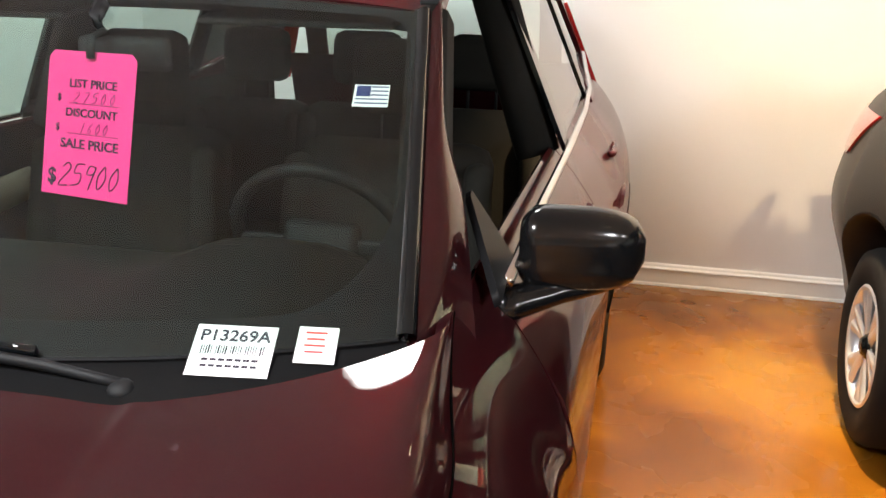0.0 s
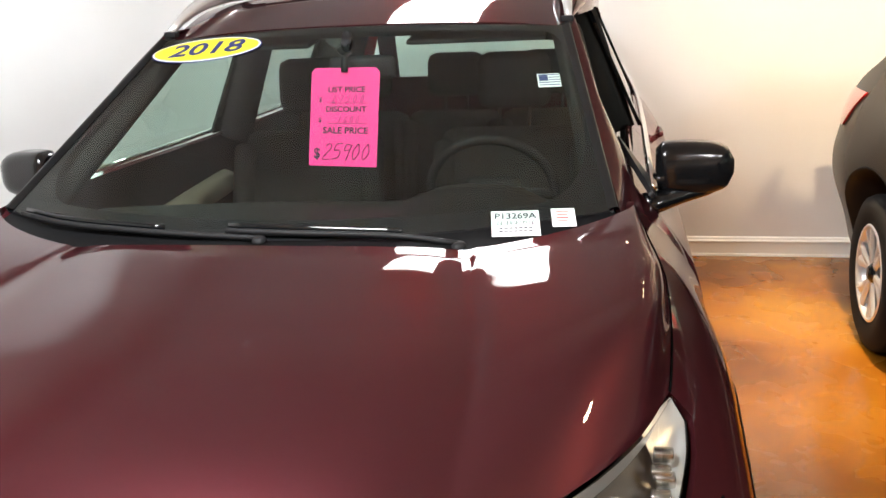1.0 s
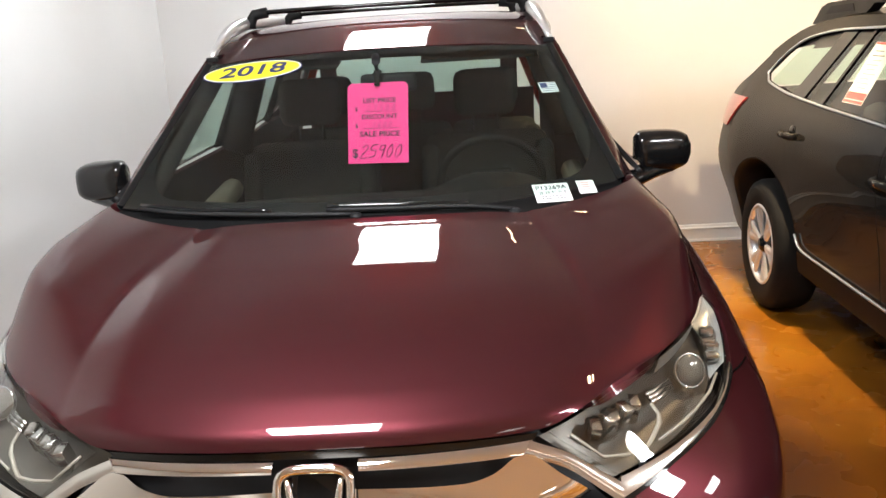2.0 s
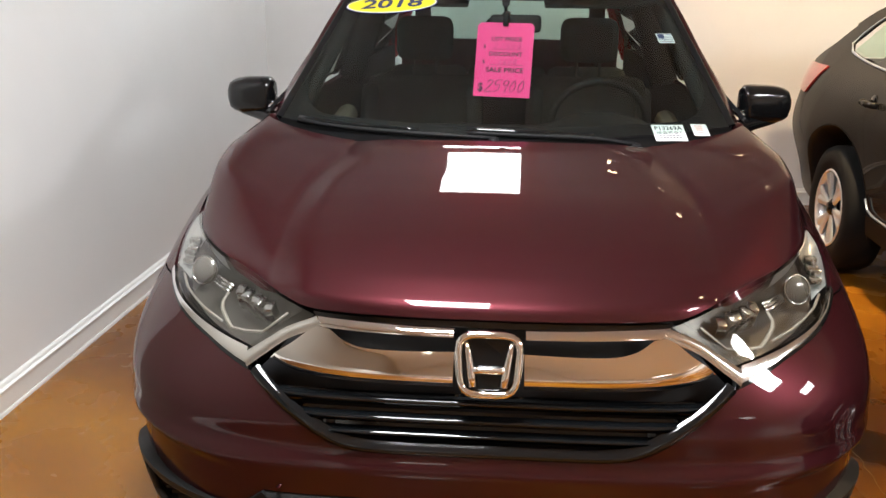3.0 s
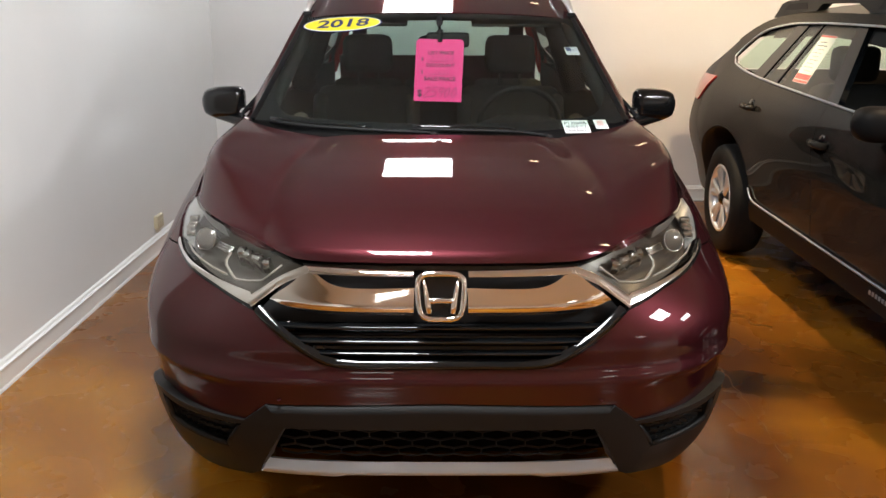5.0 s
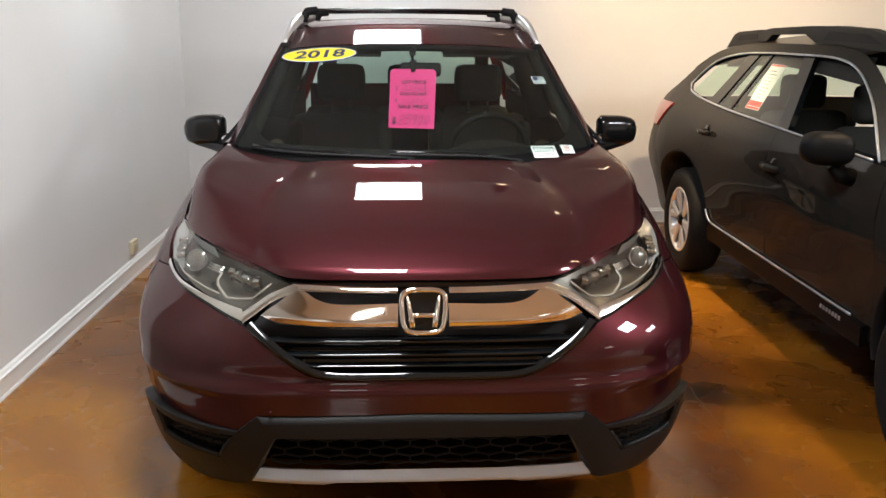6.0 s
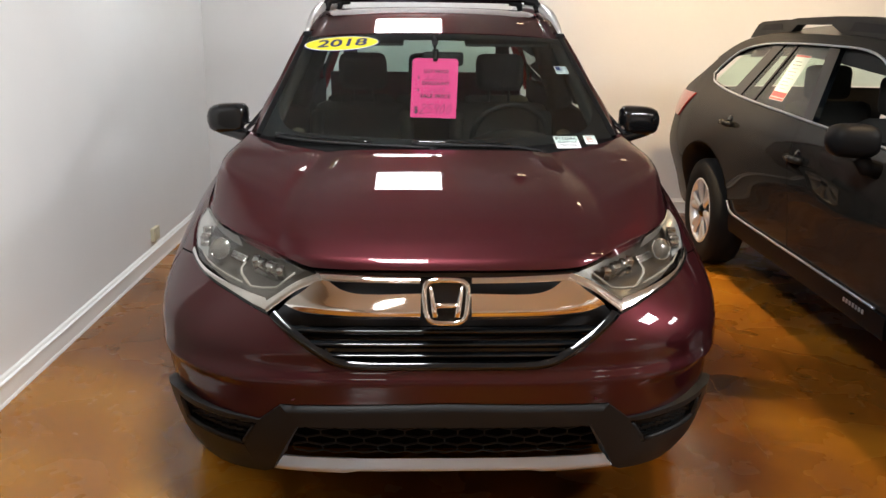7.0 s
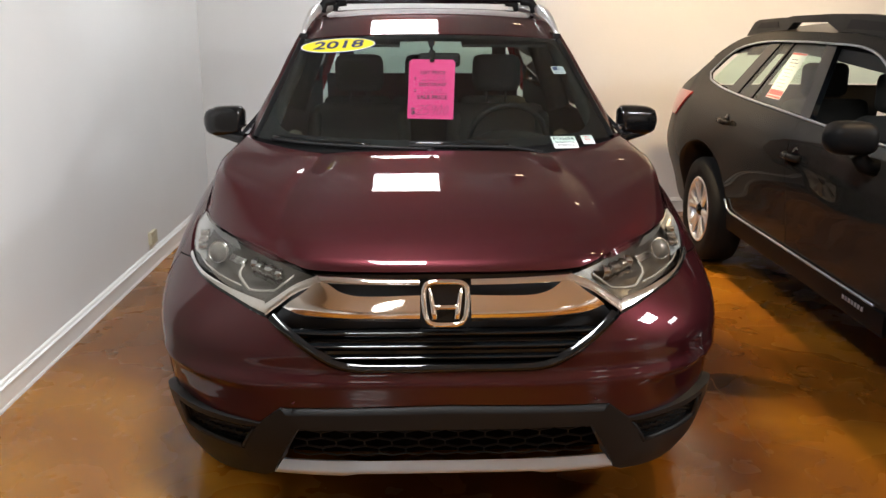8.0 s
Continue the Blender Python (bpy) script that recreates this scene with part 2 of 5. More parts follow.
def tube(bm, path, radius, sides=8, cap=True, flat=1.0):
    """A round or flattened bar along a chain of points; radius may be a function of 0..1."""
    p = [Vector(q) for q in path]
    rings = []
    up = Vector((0, 0, 1))
    for i, q in enumerate(p):
        d = (p[min(i + 1, len(p) - 1)] - p[max(i - 1, 0)]).normalized()
        a = d.cross(up)
        if a.length < 1e-3:
            a = d.cross(Vector((0, 1, 0)))
        a.normalize()
        b = a.cross(d).normalized()
        r = radius(i / (len(p) - 1)) if callable(radius) else radius
        rings.append([bm.verts.new(q + a * r * math.cos(2 * math.pi * k / sides) + b * r * flat * math.sin(2 * math.pi * k / sides)) for k in range(sides)])
    for r0, r1 in zip(rings, rings[1:]):
        for k in range(sides):
            bm.faces.new((r0[k], r0[(k + 1) % sides], r1[(k + 1) % sides], r1[k]))
    if cap:
        bm.faces.new(rings[0][::-1])
        bm.faces.new(rings[-1])
    bmesh.ops.recalc_face_normals(bm, faces=bm.faces)
    return bm


def lathe(bm, profile, sides=32, axis="X", centre=(0, 0, 0), arc=1.0):
    """Turns (radius, along) points round an axis through centre."""
    rings = []
    for k in range(sides if arc >= 1 else sides + 1):
        a = 2 * math.pi * arc * k / sides
        ring = []
        for r, h in profile:
            c, s = r * math.cos(a), r * math.sin(a)
            v = (h, c, s) if axis == "X" else (c, h, s) if axis == "Y" else (c, s, h)
            ring.append(bm.verts.new(Vector(v) + Vector(centre)))
        rings.append(ring)
    n = len(rings)
    for k in range(n if arc >= 1 else n - 1):
        r0, r1 = rings[k], rings[(k + 1) % n]
        for i in range(len(profile) - 1):
            bm.faces.new((r0[i], r1[i], r1[i + 1], r0[i + 1]))
    bmesh.ops.remove_doubles(bm, verts=bm.verts, dist=1e-6)
    bmesh.ops.recalc_face_normals(bm, faces=bm.faces)
    return bm


def flat_shape(bm, outline, thick, to3d):
    """A plate from a 2D outline: front face, back face and edge, mapped by to3d(a, b, depth)."""
    front = [bm.verts.new(to3d(a, b, 0)) for a, b in outline]
    back = [bm.verts.new(to3d(a, b, thick)) for a, b in outline]
    bm.faces.new(front)
    bm.faces.new(back[::-1])
    for i in range(len(outline)):
        j = (i + 1) % len(outline)
        bm.faces.new((front[j], front[i], back[i], back[j]))
    bmesh.ops.recalc_face_normals(bm, faces=bm.faces)
    return bm


def text_part(name, words, size, mat, parent, m, bold=False, label="", extrude=0.0004, shear=0.0, wide=1.0):
    """Raised lettering in the built-in font, centred, lying in the pose m of its parent."""
    cu = bpy.data.curves.new(name, "FONT")
    cu.body, cu.size, cu.extrude, cu.align_x, cu.align_y, cu.shear = words, size, extrude, "CENTER", "CENTER", shear
    cu.offset = size * 0.018 if bold else 0.0
    cu.resolution_u = 3
    tmp = bpy.data.objects.new("tmp", cu)
    scene.collection.objects.link(tmp)
    me = bpy.data.meshes.new_from_object(tmp.evaluated_get(bpy.context.evaluated_depsgraph_get()))
    bpy.data.objects.remove(tmp)
    bpy.data.curves.remove(cu)
    me.name = name
    me.transform(m @ Matrix.Diagonal((wide, 1, 1, 1)))
    me.materials.clear()
    me.materials.append(mat)
    ob = new(name, me)
    ob.parent = parent
    if label:
        ob["label"] = label
    return ob

# ---------------------------------------------------------------- the showroom
def slab(name, x0, x1, y0, y1, z0, z1, mat, label, category):
    bm = bmesh.new()
    box(bm, (x0 + x1) / 2, (y0 + y1) / 2, (z0 + z1) / 2, x1 - x0, y1 - y0, z1 - z0)
    return tagged(mesh_object(name, bm, mat, smooth=False), label, category, kind="structure")


slab("floor", WALL_L - 0.2, WALL_R + 0.2, WALL_F - 0.2, WALL_B + 0.2, -0.15, 0.0, FLOOR, "glossy amber acid-stained concrete floor", "floor")
slab("ceiling", WALL_L - 0.2, WALL_R + 0.2, WALL_F - 0.2, WALL_B + 0.2, CEIL, CEIL + 0.15, CEILING, "plain white showroom ceiling", "ceiling")
slab("wall_west", WALL_L - 0.15, WALL_L, 0.7, WALL_B, 0, CEIL, WALL, "smooth white painted wall", "wall")
# unseen stretch, made dark only to dim reflections on the SUV's left side
slab("wall_southwest_dimmer", WALL_L - 0.15, WALL_L, WALL_F, 0.7, 0, CEIL, DIM_WALL, "unseen side wall, made dark to dim the car's reflections", "wall")
slab("wall_north", WALL_L - 0.15, WALL_R + 0.15, WALL_B, WALL_B + 0.15, 0, CEIL, WALL, "smooth white painted wall behind the cars", "wall")
slab("wall_east", WALL_R, WALL_R + 0.15, WALL_F, WALL_B, 0, CEIL, FAR_WALL, "pale painted far wall", "wall")
slab("wall_south", WALL_L - 0.15, WALL_R + 0.15, WALL_F - 0.15, WALL_F, 0, CEIL, FAR_WALL, "pale painted far wall", "wall")


def baseboard(name, a, b, inward):
    """A moulded skirting: tall flat board, ogee top and a quarter-round shoe on the floor."""
    prof = [(0.0, 0.0), (0.021, 0.0), (0.021, 0.006), (0.019, 0.013), (0.0165, 0.017), (0.016, 0.082), (0.020, 0.086), (0.020, 0.093), (0.012, 0.100), (0.009, 0.109), (0.004, 0.115), (0.0, 0.117)]
    a, b, n = Vector(a), Vector(b), Vector(inward)
    bm = bmesh.new()
    rows = [[bm.verts.new(p + n * d + Vector((0, 0, h))) for d, h in prof] for p in (a, b)]
    for i in range(len(prof) - 1):
        bm.faces.new((rows[0][i], rows[0][i + 1], rows[1][i + 1], rows[1][i]))
    bmesh.ops.recalc_face_normals(bm, faces=bm.faces)
    return tagged(mesh_object(name, bm, TRIM, smooth=False), "white moulded baseboard along the wall foot", "baseboard", kind="structure")


baseboard("baseboard_west", (WALL_L, WALL_F, 0), (WALL_L, WALL_B, 0), (1, 0, 0))
baseboard("baseboard_north", (WALL_L, WALL_B, 0), (WALL_R, WALL_B, 0), (0, -1, 0))


def wall_outlet(y, z):
    t = thing("wall_outlet", WALL_L, y, z, 0, "cream electrical outlet low on the white wall", "outlet")
    cream = material("cream_plastic", (0.55, 0.50, 0.36), 0.4)
    box_part("cover_plate", cream, t, 0.012, 0, 0, 0.024, 0.115, 0.080, 0.003)
    for dy in (-0.025, 0.025):
        box_part("socket", cream, t, 0.025, dy, 0, 0.006, 0.032, 0.034, 0.002)
    return t


wall_outlet(3.065, 0.192)


# pale hairline crack in the sealed floor beside the cars
random.seed(4)
bm = bmesh.new()
edge = []
for k in range(29):
    y = 1.30 - 0.80 * k / 28
    x = 1.195 - 0.10 * max(0, 0.8 - y) ** 2 + random.uniform(-0.008, 0.008)
    w = random.uniform(0.0006, 0.0018)
    edge.append((bm.verts.new((x - w, y, 0.0012)), bm.verts.new((x + w, y, 0.0012))))
for p, q in zip(edge, edge[1:]):
    bm.faces.new((p[0], p[1], q[1], q[0]))
tagged(mesh_object("floor_crack", bm, material("crack_filler", (0.34, 0.24, 0.12), 0.7), smooth=False), "pale hairline crack in the stained floor", "floor crack", kind="structure")


def ceiling_panel(x, y):
    t = thing("ceiling_light", x, y, CEIL, 0, "white framed rectangular ceiling light panel", "ceiling light", "ceiling lights")
    for name, cx, cy, sx, sy in (("frame_end", 0, 0.43, 0.65, 0.04), ("frame_end", 0, -0.43, 0.65, 0.04), ("frame_side", 0.305, 0, 0.04, 0.82), ("frame_side", -0.305, 0, 0.04, 0.82)):
        box_part(name, TRIM, t, cx, cy, -0.03, sx, sy, 0.06, 0.004)
    box_part("diffuser", PANEL_GLOW, t, 0, 0, -0.02, 0.57, 0.82, 0.03, 0)


PANEL_GLOW = glow("panel_glow", (1.0, 0.98, 0.94), 9.0)
# includes housings for the two added panels at x 3.4 and 5.9
for px, py in PANELS:
    ceiling_panel(px, py)


def track_spot(eye, aim, bulb, tone, shell, r):
    d = (Vector(aim) - Vector(eye)).normalized()
    t = thing("track_spotlight", eye[0], eye[1], CEIL, 0, shell[1] + " ceiling spotlight with a " + tone + " bulb", "spotlight", "spotlights")
    bm = bmesh.new()
    drop = eye[2] - CEIL
    tube(bm, [(0, 0, 0), (0, 0, drop)], 0.012)
    part("stem", bm, shell[0], t)
    bm = bmesh.new()
    c = Vector((0, 0, drop))
    tube(bm, [c - d * 0.11, c - d * 0.02, c - d * 0.015], r, 16)
    part("can", bm, shell[0], t)
    bm = bmesh.new()
    tube(bm, [c - d * 0.0145, c - d * 0.006], 0.8 * r, 16)
    part("bulb", bm, bulb, t)


WARM_GLOW = glow("warm_glow", (1.0, 0.75, 0.45), 30.0)
# the last fixture belongs to the added floor-brightening spot
for eye, aim in SPOTS:
    track_spot(eye, aim, WARM_GLOW, "warm", (BLACK_MATT, "black"), 0.05)

# small fixture made up for that fill spot, its bulb kept faint
track_spot(*WALL_FILL, glow("cool_glow", (0.93, 0.97, 1.0), 1.2), "cool white fill-light", (CEILING, "white"), 0.03)

# ---------------------------------------------------------------- the maroon car
CAR = thing("parked_suv", 0, 0, 0, 0.8, "dark maroon compact SUV with chrome grille parked on the floor", "car")
YC = 0.95
NOSE_Z = [0.18, 0.25, 0.32, 0.40, 0.455, 0.490, 0.522, 0.557, 0.61, 0.70, 0.80, 0.88, 0.95]
NOSE_Y = [0.035, 0.005, -0.012, -0.020, -0.0225, -0.0252, -0.0258, -0.0118, -0.009, 0.015, 0.045, 0.085, 0.14]
HALF_Z = [0.18, 0.25, 0.35, 0.45, 0.60, 0.70, 0.79, 0.885, 0.957, 1.03]
HALF_X = [0.84, 0.885, 0.920, 0.938, 0.950, 0.946, 0.920, 0.868, 0.812, 0.745]


def half_width(z, y):
    lift = 0.16 * (min(max(y, 0.2), 1.35) - 0.8)
    return spline(HALF_Z, HALF_X, z - lift * min(max((z - 0.55) / 0.2, 0), 1))


def skin(s, z):
    """The car's outer skin: s runs 0..1 from the nose's middle round to the side, then in metres along the side."""
    side = -1 if s < 0 else 1
    s = abs(s)
    if s <= 1:
        w = half_width(z, 0.05 + 0.9 * s**1.6)
        a = s * math.pi / 2
        k = spline([0.45, 0.62, 0.78, 0.95], [3.9, 3.6, 2.75, 2.36], min(max(z, 0.45), 0.95))
        r = ((math.sin(a) / w) ** k + (math.cos(a) / (YC - spline(NOSE_Z, NOSE_Y, z))) ** k) ** (-1 / k)
        return (side * r * math.sin(a), YC - r * math.cos(a), z)
    y = YC + s - 1
    waist = min(max((y - YC) / 0.35, 0), 1) * min(max((3.35 - y) / 0.5, 0), 1)
    w = half_width(z, y) - 0.05 * max(0, (y - 3.3) / 1.1) ** 2 - 0.03 * waist * waist * (3 - 2 * waist)
    return (side * w, y, z)


def mirrored(points):
    return [(-p[0], *p[1:]) for p in points]


def skin_patch(bm, sx, b, t, l, r, nu, nv, curve_u=polyline, curve_v=polyline, lift=None):
    grid = coons(curve_u(b, nu), curve_u(t, nu), curve_v(l, nv), curve_v(r, nv))
    k = (lambda u, v: lift(u, v) * sx) if lift else None
    sheet(bm, grid, lambda s, z: skin(sx * s, z), k)


def space_patch(bm, sx, b, t, l, r, nu, nv, curve_u=rounded, curve_v=rounded, bulge=None):
    grid = coons(curve_u(b, nu), curve_u(t, nu), curve_v(l, nv), curve_v(r, nv))
    for j, row in enumerate(grid):
        for i, q in enumerate(row):
            if bulge:
                q = q + np.array(bulge(i / nu, j / nv))
            row[i] = np.array([sx * q[0], q[1], q[2]])
    sheet(bm, grid)


SEAM = [(0.745, 0.905), (0.88, 0.955), (1.0, 0.995), (1.12, 1.036), (1.30, 1.078), (1.42, 1.089)]  # fender and bonnet seam
ARCH_Y, ARCH_Z, ARCH_R = 0.90, 0.345, 0.415


def along(y, z):
    """The s of a place on the skin's side given its y."""
    if y >= YC:
        return 1 + y - YC
    lo, hi = 0.3, 1.0
    for _ in range(40):
        mid = (lo + hi) / 2
        if skin(mid, z)[1] < y:
            lo = mid
        else:
            hi = mid
    return (lo + hi) / 2


def arch(cy, a0, a1, n, r=ARCH_R):
    out = []
    for k in range(n + 1):
        a = radians(a0 + (a1 - a0) * k / n)
        z = ARCH_Z + r * math.sin(a)
        out.append((along(cy + r * math.cos(a), z), z))
    return out


# bonnet
EDGE = [(0.0, 0.834), (0.14, 0.833), (0.276, 0.831), (0.334, 0.846), (0.40, 0.867), (0.526, 0.882), (0.64, 0.891), (0.745, 0.905)]
edge3 = [skin(s, z) for s, z in EDGE]
front = mirrored(edge3[:0:-1]) + edge3
seam3 = [skin(s, z) for s, z in SEAM[:-1]]
corner = seam3[-1]
REAR = [(0.0, 0.908, 1.046), (0.30, 0.920, 1.046), (0.42, 0.938, 1.050), (0.55, 0.978, 1.068), (0.66, 1.045, 1.084), (0.74, 1.14, 1.086), corner]
rear = mirrored(REAR[:0:-1]) + REAR

V4 = [0.0, 0.3, 0.6, 1.0]
V6 = [0.0, 0.3, 0.45, 0.6, 0.8, 1.0]


def hood_base(m, v, seam_z):
    """Bonnet height: m runs 0..1 from the middle to the seam, v from the leading edge to the cowl."""
    mid = spline([0.0, 0.035, 0.106, 0.248, 0.425, 0.613, 0.778, 0.92, 1.0], [0.852, 0.868, 0.900, 0.947, 0.9855, 1.0125, 1.0325, 1.0498, 1.056], v)
    valley = mid + spline(V4, [0.0, -0.010, -0.009, -0.010], v)
    if m < 0.50:
        z = spline([-0.3, 0.0, 0.3, 0.50], [mid + (valley - mid) * 0.3, mid, mid + (valley - mid) * 0.3, valley], m)
    else:
        z = spline([0.50, 0.74, 0.88, 1.0], [valley, spline(V6, [0.886, 0.9955, 1.0205, 1.0385, 1.0565, 1.070], v), spline(V6, [0.899, 1.0045, 1.0305, 1.0500, 1.0685, 1.082], v), seam_z], m)
    crease = spline([0.0, 0.3, 0.6, 0.85, 1.0], [0.53, 0.51, 0.49, 0.47, 0.46], v)
    k = min(1, max(0, (v - 0.12) / 0.45))
    d = m - crease
    return z - 0.0060 * k * k * (3 - 2 * k) * math.exp(-((d / (0.017 if d > 0 else 0.06)) ** 2))


def hood_height(m, v, seam_z, edge_z, seam_0):
    return hood_base(m, v, seam_z) + (edge_z - hood_base(m, 0.0, seam_0)) * math.exp(-v / 0.009)


bm = bmesh.new()
NU, NV = 180, 170
f_row, s_col = rounded(front, NU), rounded(seam3, NV)
grid = coons(f_row, rounded(rear, NU), rounded(mirrored(seam3), NV), s_col)
for j in range(NV + 1):
    for i in range(NU + 1):
        q = grid[j][i]
        grid[j][i] = np.array((q[0], q[1], hood_height(abs(2 * i / NU - 1), j / NV, s_col[j][2], f_row[i][2], s_col[0][2])))
sheet(bm, grid)
part("bonnet", finish(bm, thick=0.02), MAROON, CAR)

# front bumper
HL_LOW = [(0.335, 0.699), (0.42, 0.735), (0.525, 0.761), (0.627, 0.791)]
CLAD_TOP = [(0.296, 0.449), (0.334, 0.397), (0.516, 0.425), (0.60, 0.405), (0.70, 0.345)]
bm = bmesh.new()
for sx in (1, -1):
    skin_patch(bm, sx, [(0, 0.458), (0.296, 0.449)], [(0, 0.557), (0.165, 0.557)], [(0, 0.458), (0, 0.557)], [(0.296, 0.449), (0.165, 0.557)], 24, 30)
    def scoop(u, v):
        """The hollow cheek: a sharp crease round its outer and upper edge, fading out towards the grille."""
        ease = lambda q: (lambda k: k * k * (3 - 2 * k))(min(1, max(0, q)))
        top = 0.43 - 0.10 * math.sin(math.pi * min(1, max(0, (u - 0.25) / 0.65)))
        return -0.020 * ease((u - 0.16) / 0.42) * ease((0.95 - u) / 0.045) * ease((top - v) / 0.07)
    skin_patch(bm, sx, CLAD_TOP, [(0.165, 0.557), (0.192, 0.5595), (0.212, 0.569), (0.232, 0.588)] + HL_LOW + [(0.715, 0.775)], [(0.296, 0.449), (0.165, 0.557)], [(0.70, 0.345), (0.728, 0.60), (0.715, 0.775)], 84, 44, curve_v=polyline, lift=scoop)
part("front_bumper", finish(bm), MAROON, CAR)

# fenders
HL_OUT = [(0.627, 0.791), (0.715, 0.835), (0.752, 0.865), (0.745, 0.905)]
for sx in (1, -1):
    bm = bmesh.new()
    a1 = arch(ARCH_Y, 152, 90, 8)
    mid = [a1[-1], (along(ARCH_Y, 0.88), 0.88), (along(ARCH_Y, 0.982), 0.982)]
    skin_patch(bm, sx, [(0.627, 0.791), (0.715, 0.775)] + a1[2:], SEAM[:2] + [mid[-1]], HL_OUT, mid, 28, 18, curve_u=polyline)
    a2 = arch(ARCH_Y, 90, 12, 10)
    door = [a2[-1], (1.38, 0.70), (1.40, 0.90), (1.42, 1.089)]
    skin_patch(bm, sx, a2, [mid[-1]] + SEAM[2:], mid, door, 26, 18, curve_u=polyline)
    part("front_fender", finish(bm), MAROON, CAR)

# dark gaps between bonnet, fenders and bumper
for sx in (1, -1):
    for pts in (SEAM, [(0.627, 0.7905), (0.67, 0.783), (0.715, 0.775)]):
        bm = bmesh.new()
        tube(bm, [Vector(skin(sx * q[0], q[1])) for q in rounded(pts, 24)], 0.0024, 5)
        part("panel_gap", bm, VOID, CAR)

# lower cladding, opening frame and corner pockets
bm = bmesh.new()
for sx in (1, -1):
    out = lambda u, v: 0.009
    P = lambda *a, lift2=out: skin_patch(bm, sx, *a, lift=lift2)
    P([(0, 0.383), (0.268, 0.383)], [(0, 0.458), (0.296, 0.449)], [(0, 0.383), (0, 0.458)], [(0.268, 0.383), (0.296, 0.449)], 14, 14, lift2=lambda u, v: 0.011 - 0.018 * max(0, (v - 0.72) / 0.28) ** 1.5)
    P([(0.328, 0.222), (0.348, 0.206)], [(0.296, 0.449), (0.334, 0.397)], [(0.328, 0.222), (0.268, 0.383), (0.296, 0.449)], [(0.348, 0.206), (0.369, 0.303), (0.334, 0.397)], 5, 20)
    P([(0.348, 0.206), (0.45, 0.198), (0.545, 0.225)], [(0.369, 0.303), (0.502, 0.330)], [(0.348, 0.206), (0.369, 0.303)], [(0.545, 0.225), (0.502, 0.330)], 12, 6)
    P([(0.336, 0.386), (0.51, 0.408)], [(0.334, 0.397), (0.516, 0.425)], [(0.336, 0.386), (0.334, 0.397)], [(0.51, 0.408), (0.516, 0.425)], 10, 2)
    P([(0.545, 0.225), (0.62, 0.238), (0.70, 0.26)], [(0.516, 0.425), (0.60, 0.405), (0.70, 0.345)], [(0.545, 0.225), (0.502, 0.330), (0.51, 0.408), (0.516, 0.425)], [(0.70, 0.26), (0.70, 0.345)], 12, 12, lift2=lambda u, v: 0.009 - 0.010 * u)
part("lower_cladding", finish(bm, thick=0.03), CLADDING, CAR, "black textured plastic lower bumper")

# windscreen
def screen(x, z, off=0.0):
    y = 0.985 + (z - 1.052) * 1.761 + 0.17 * x * x
    return np.array((x, y + off * 0.5, z + off * 0.87))


def screen_half(z):
    return 0.70 - (z - 1.07) * 0.36


bm = bmesh.new()
grid = []
for j in range(25):
    row = []
    for i in range(41):
        u = i / 20 - 1
        zb = 1.050 + 0.03 * u * u
        zt = 1.462 - 0.022 * u * u
        z = zb + (zt - zb) * j / 24
        row.append(screen(u * screen_half(z), z))
    grid.append(row)
sheet(bm, grid)
wind = part("windscreen", finish(bm, thick=0), WINDSHIELD, CAR, "large laminated windscreen glass")
wind.visible_shadow = False

# roof
def roof_z(y):
    return spline([1.70, 1.85, 2.0, 2.2, 2.5, 3.2, 4.0, 4.25], [1.462, 1.509, 1.546, 1.568, 1.580, 1.576, 1.515, 1.465], y)


bm = bmesh.new()
grid = []
for j in range(33):
    row = []
    for i in range(33):
        u = i / 16 - 1
        y0 = 1.705 + 0.055 * u * u
        y = y0 + (4.22 - y0) * j / 32
        w = spline([1.70, 2.2, 3.0, 4.2], [0.572, 0.598, 0.61, 0.56], y)
        row.append(np.array((u * w, y, roof_z(y - 0.055 * u * u) - 0.018 * u * u - 0.012 * abs(u) ** 6)))
    grid.append(row)
sheet(bm, grid)
part("roof", finish(bm, core=(0, 2.8, 1.0), thick=0.015), MAROON, CAR)

# ---- headlights
LENS_LOW = [(0.348, 0.743), (0.45, 0.764), (0.56, 0.786), (0.632, 0.811)]
LENS_OUT = [(0.632, 0.811), (0.70, 0.845), (0.735, 0.870), (0.742, 0.900)]
LENS_TOP = [(0.282, 0.826), (0.334, 0.841), (0.40, 0.862), (0.526, 0.877), (0.64, 0.886), (0.742, 0.900)]
LENS_IN = [(0.348, 0.743), (0.282, 0.826)]


def lens_grid(nu, nv):
    return coons(polyline(LENS_LOW, nu), polyline(LENS_TOP, nu), polyline(LENS_IN, nv), polyline(LENS_OUT, nv))


LENS_GRID = lens_grid(40, 16)


def in_lens(u, v, depth, sx):
    """A place inside the headlight: u along, v up, depth behind the lens."""
    q = LENS_GRID[round(v * 16)][round(u * 40)]
    q2 = LENS_GRID[min(16, round(v * 16) + 1)][min(40, round(u * 40) + 1)]
    a = np.array(skin(q[0], q[1]))
    b = np.array(skin(q[0] + 0.01, q[1])) - a
    c = np.array(skin(q[0], q[1] + 0.01)) - a
    n = np.cross(b, c)
    n = n / np.linalg.norm(n)
    p = a - n * depth
    return Vector((sx * p[0], p[1], p[2])), Vector((sx * n[0], n[1], n[2]))


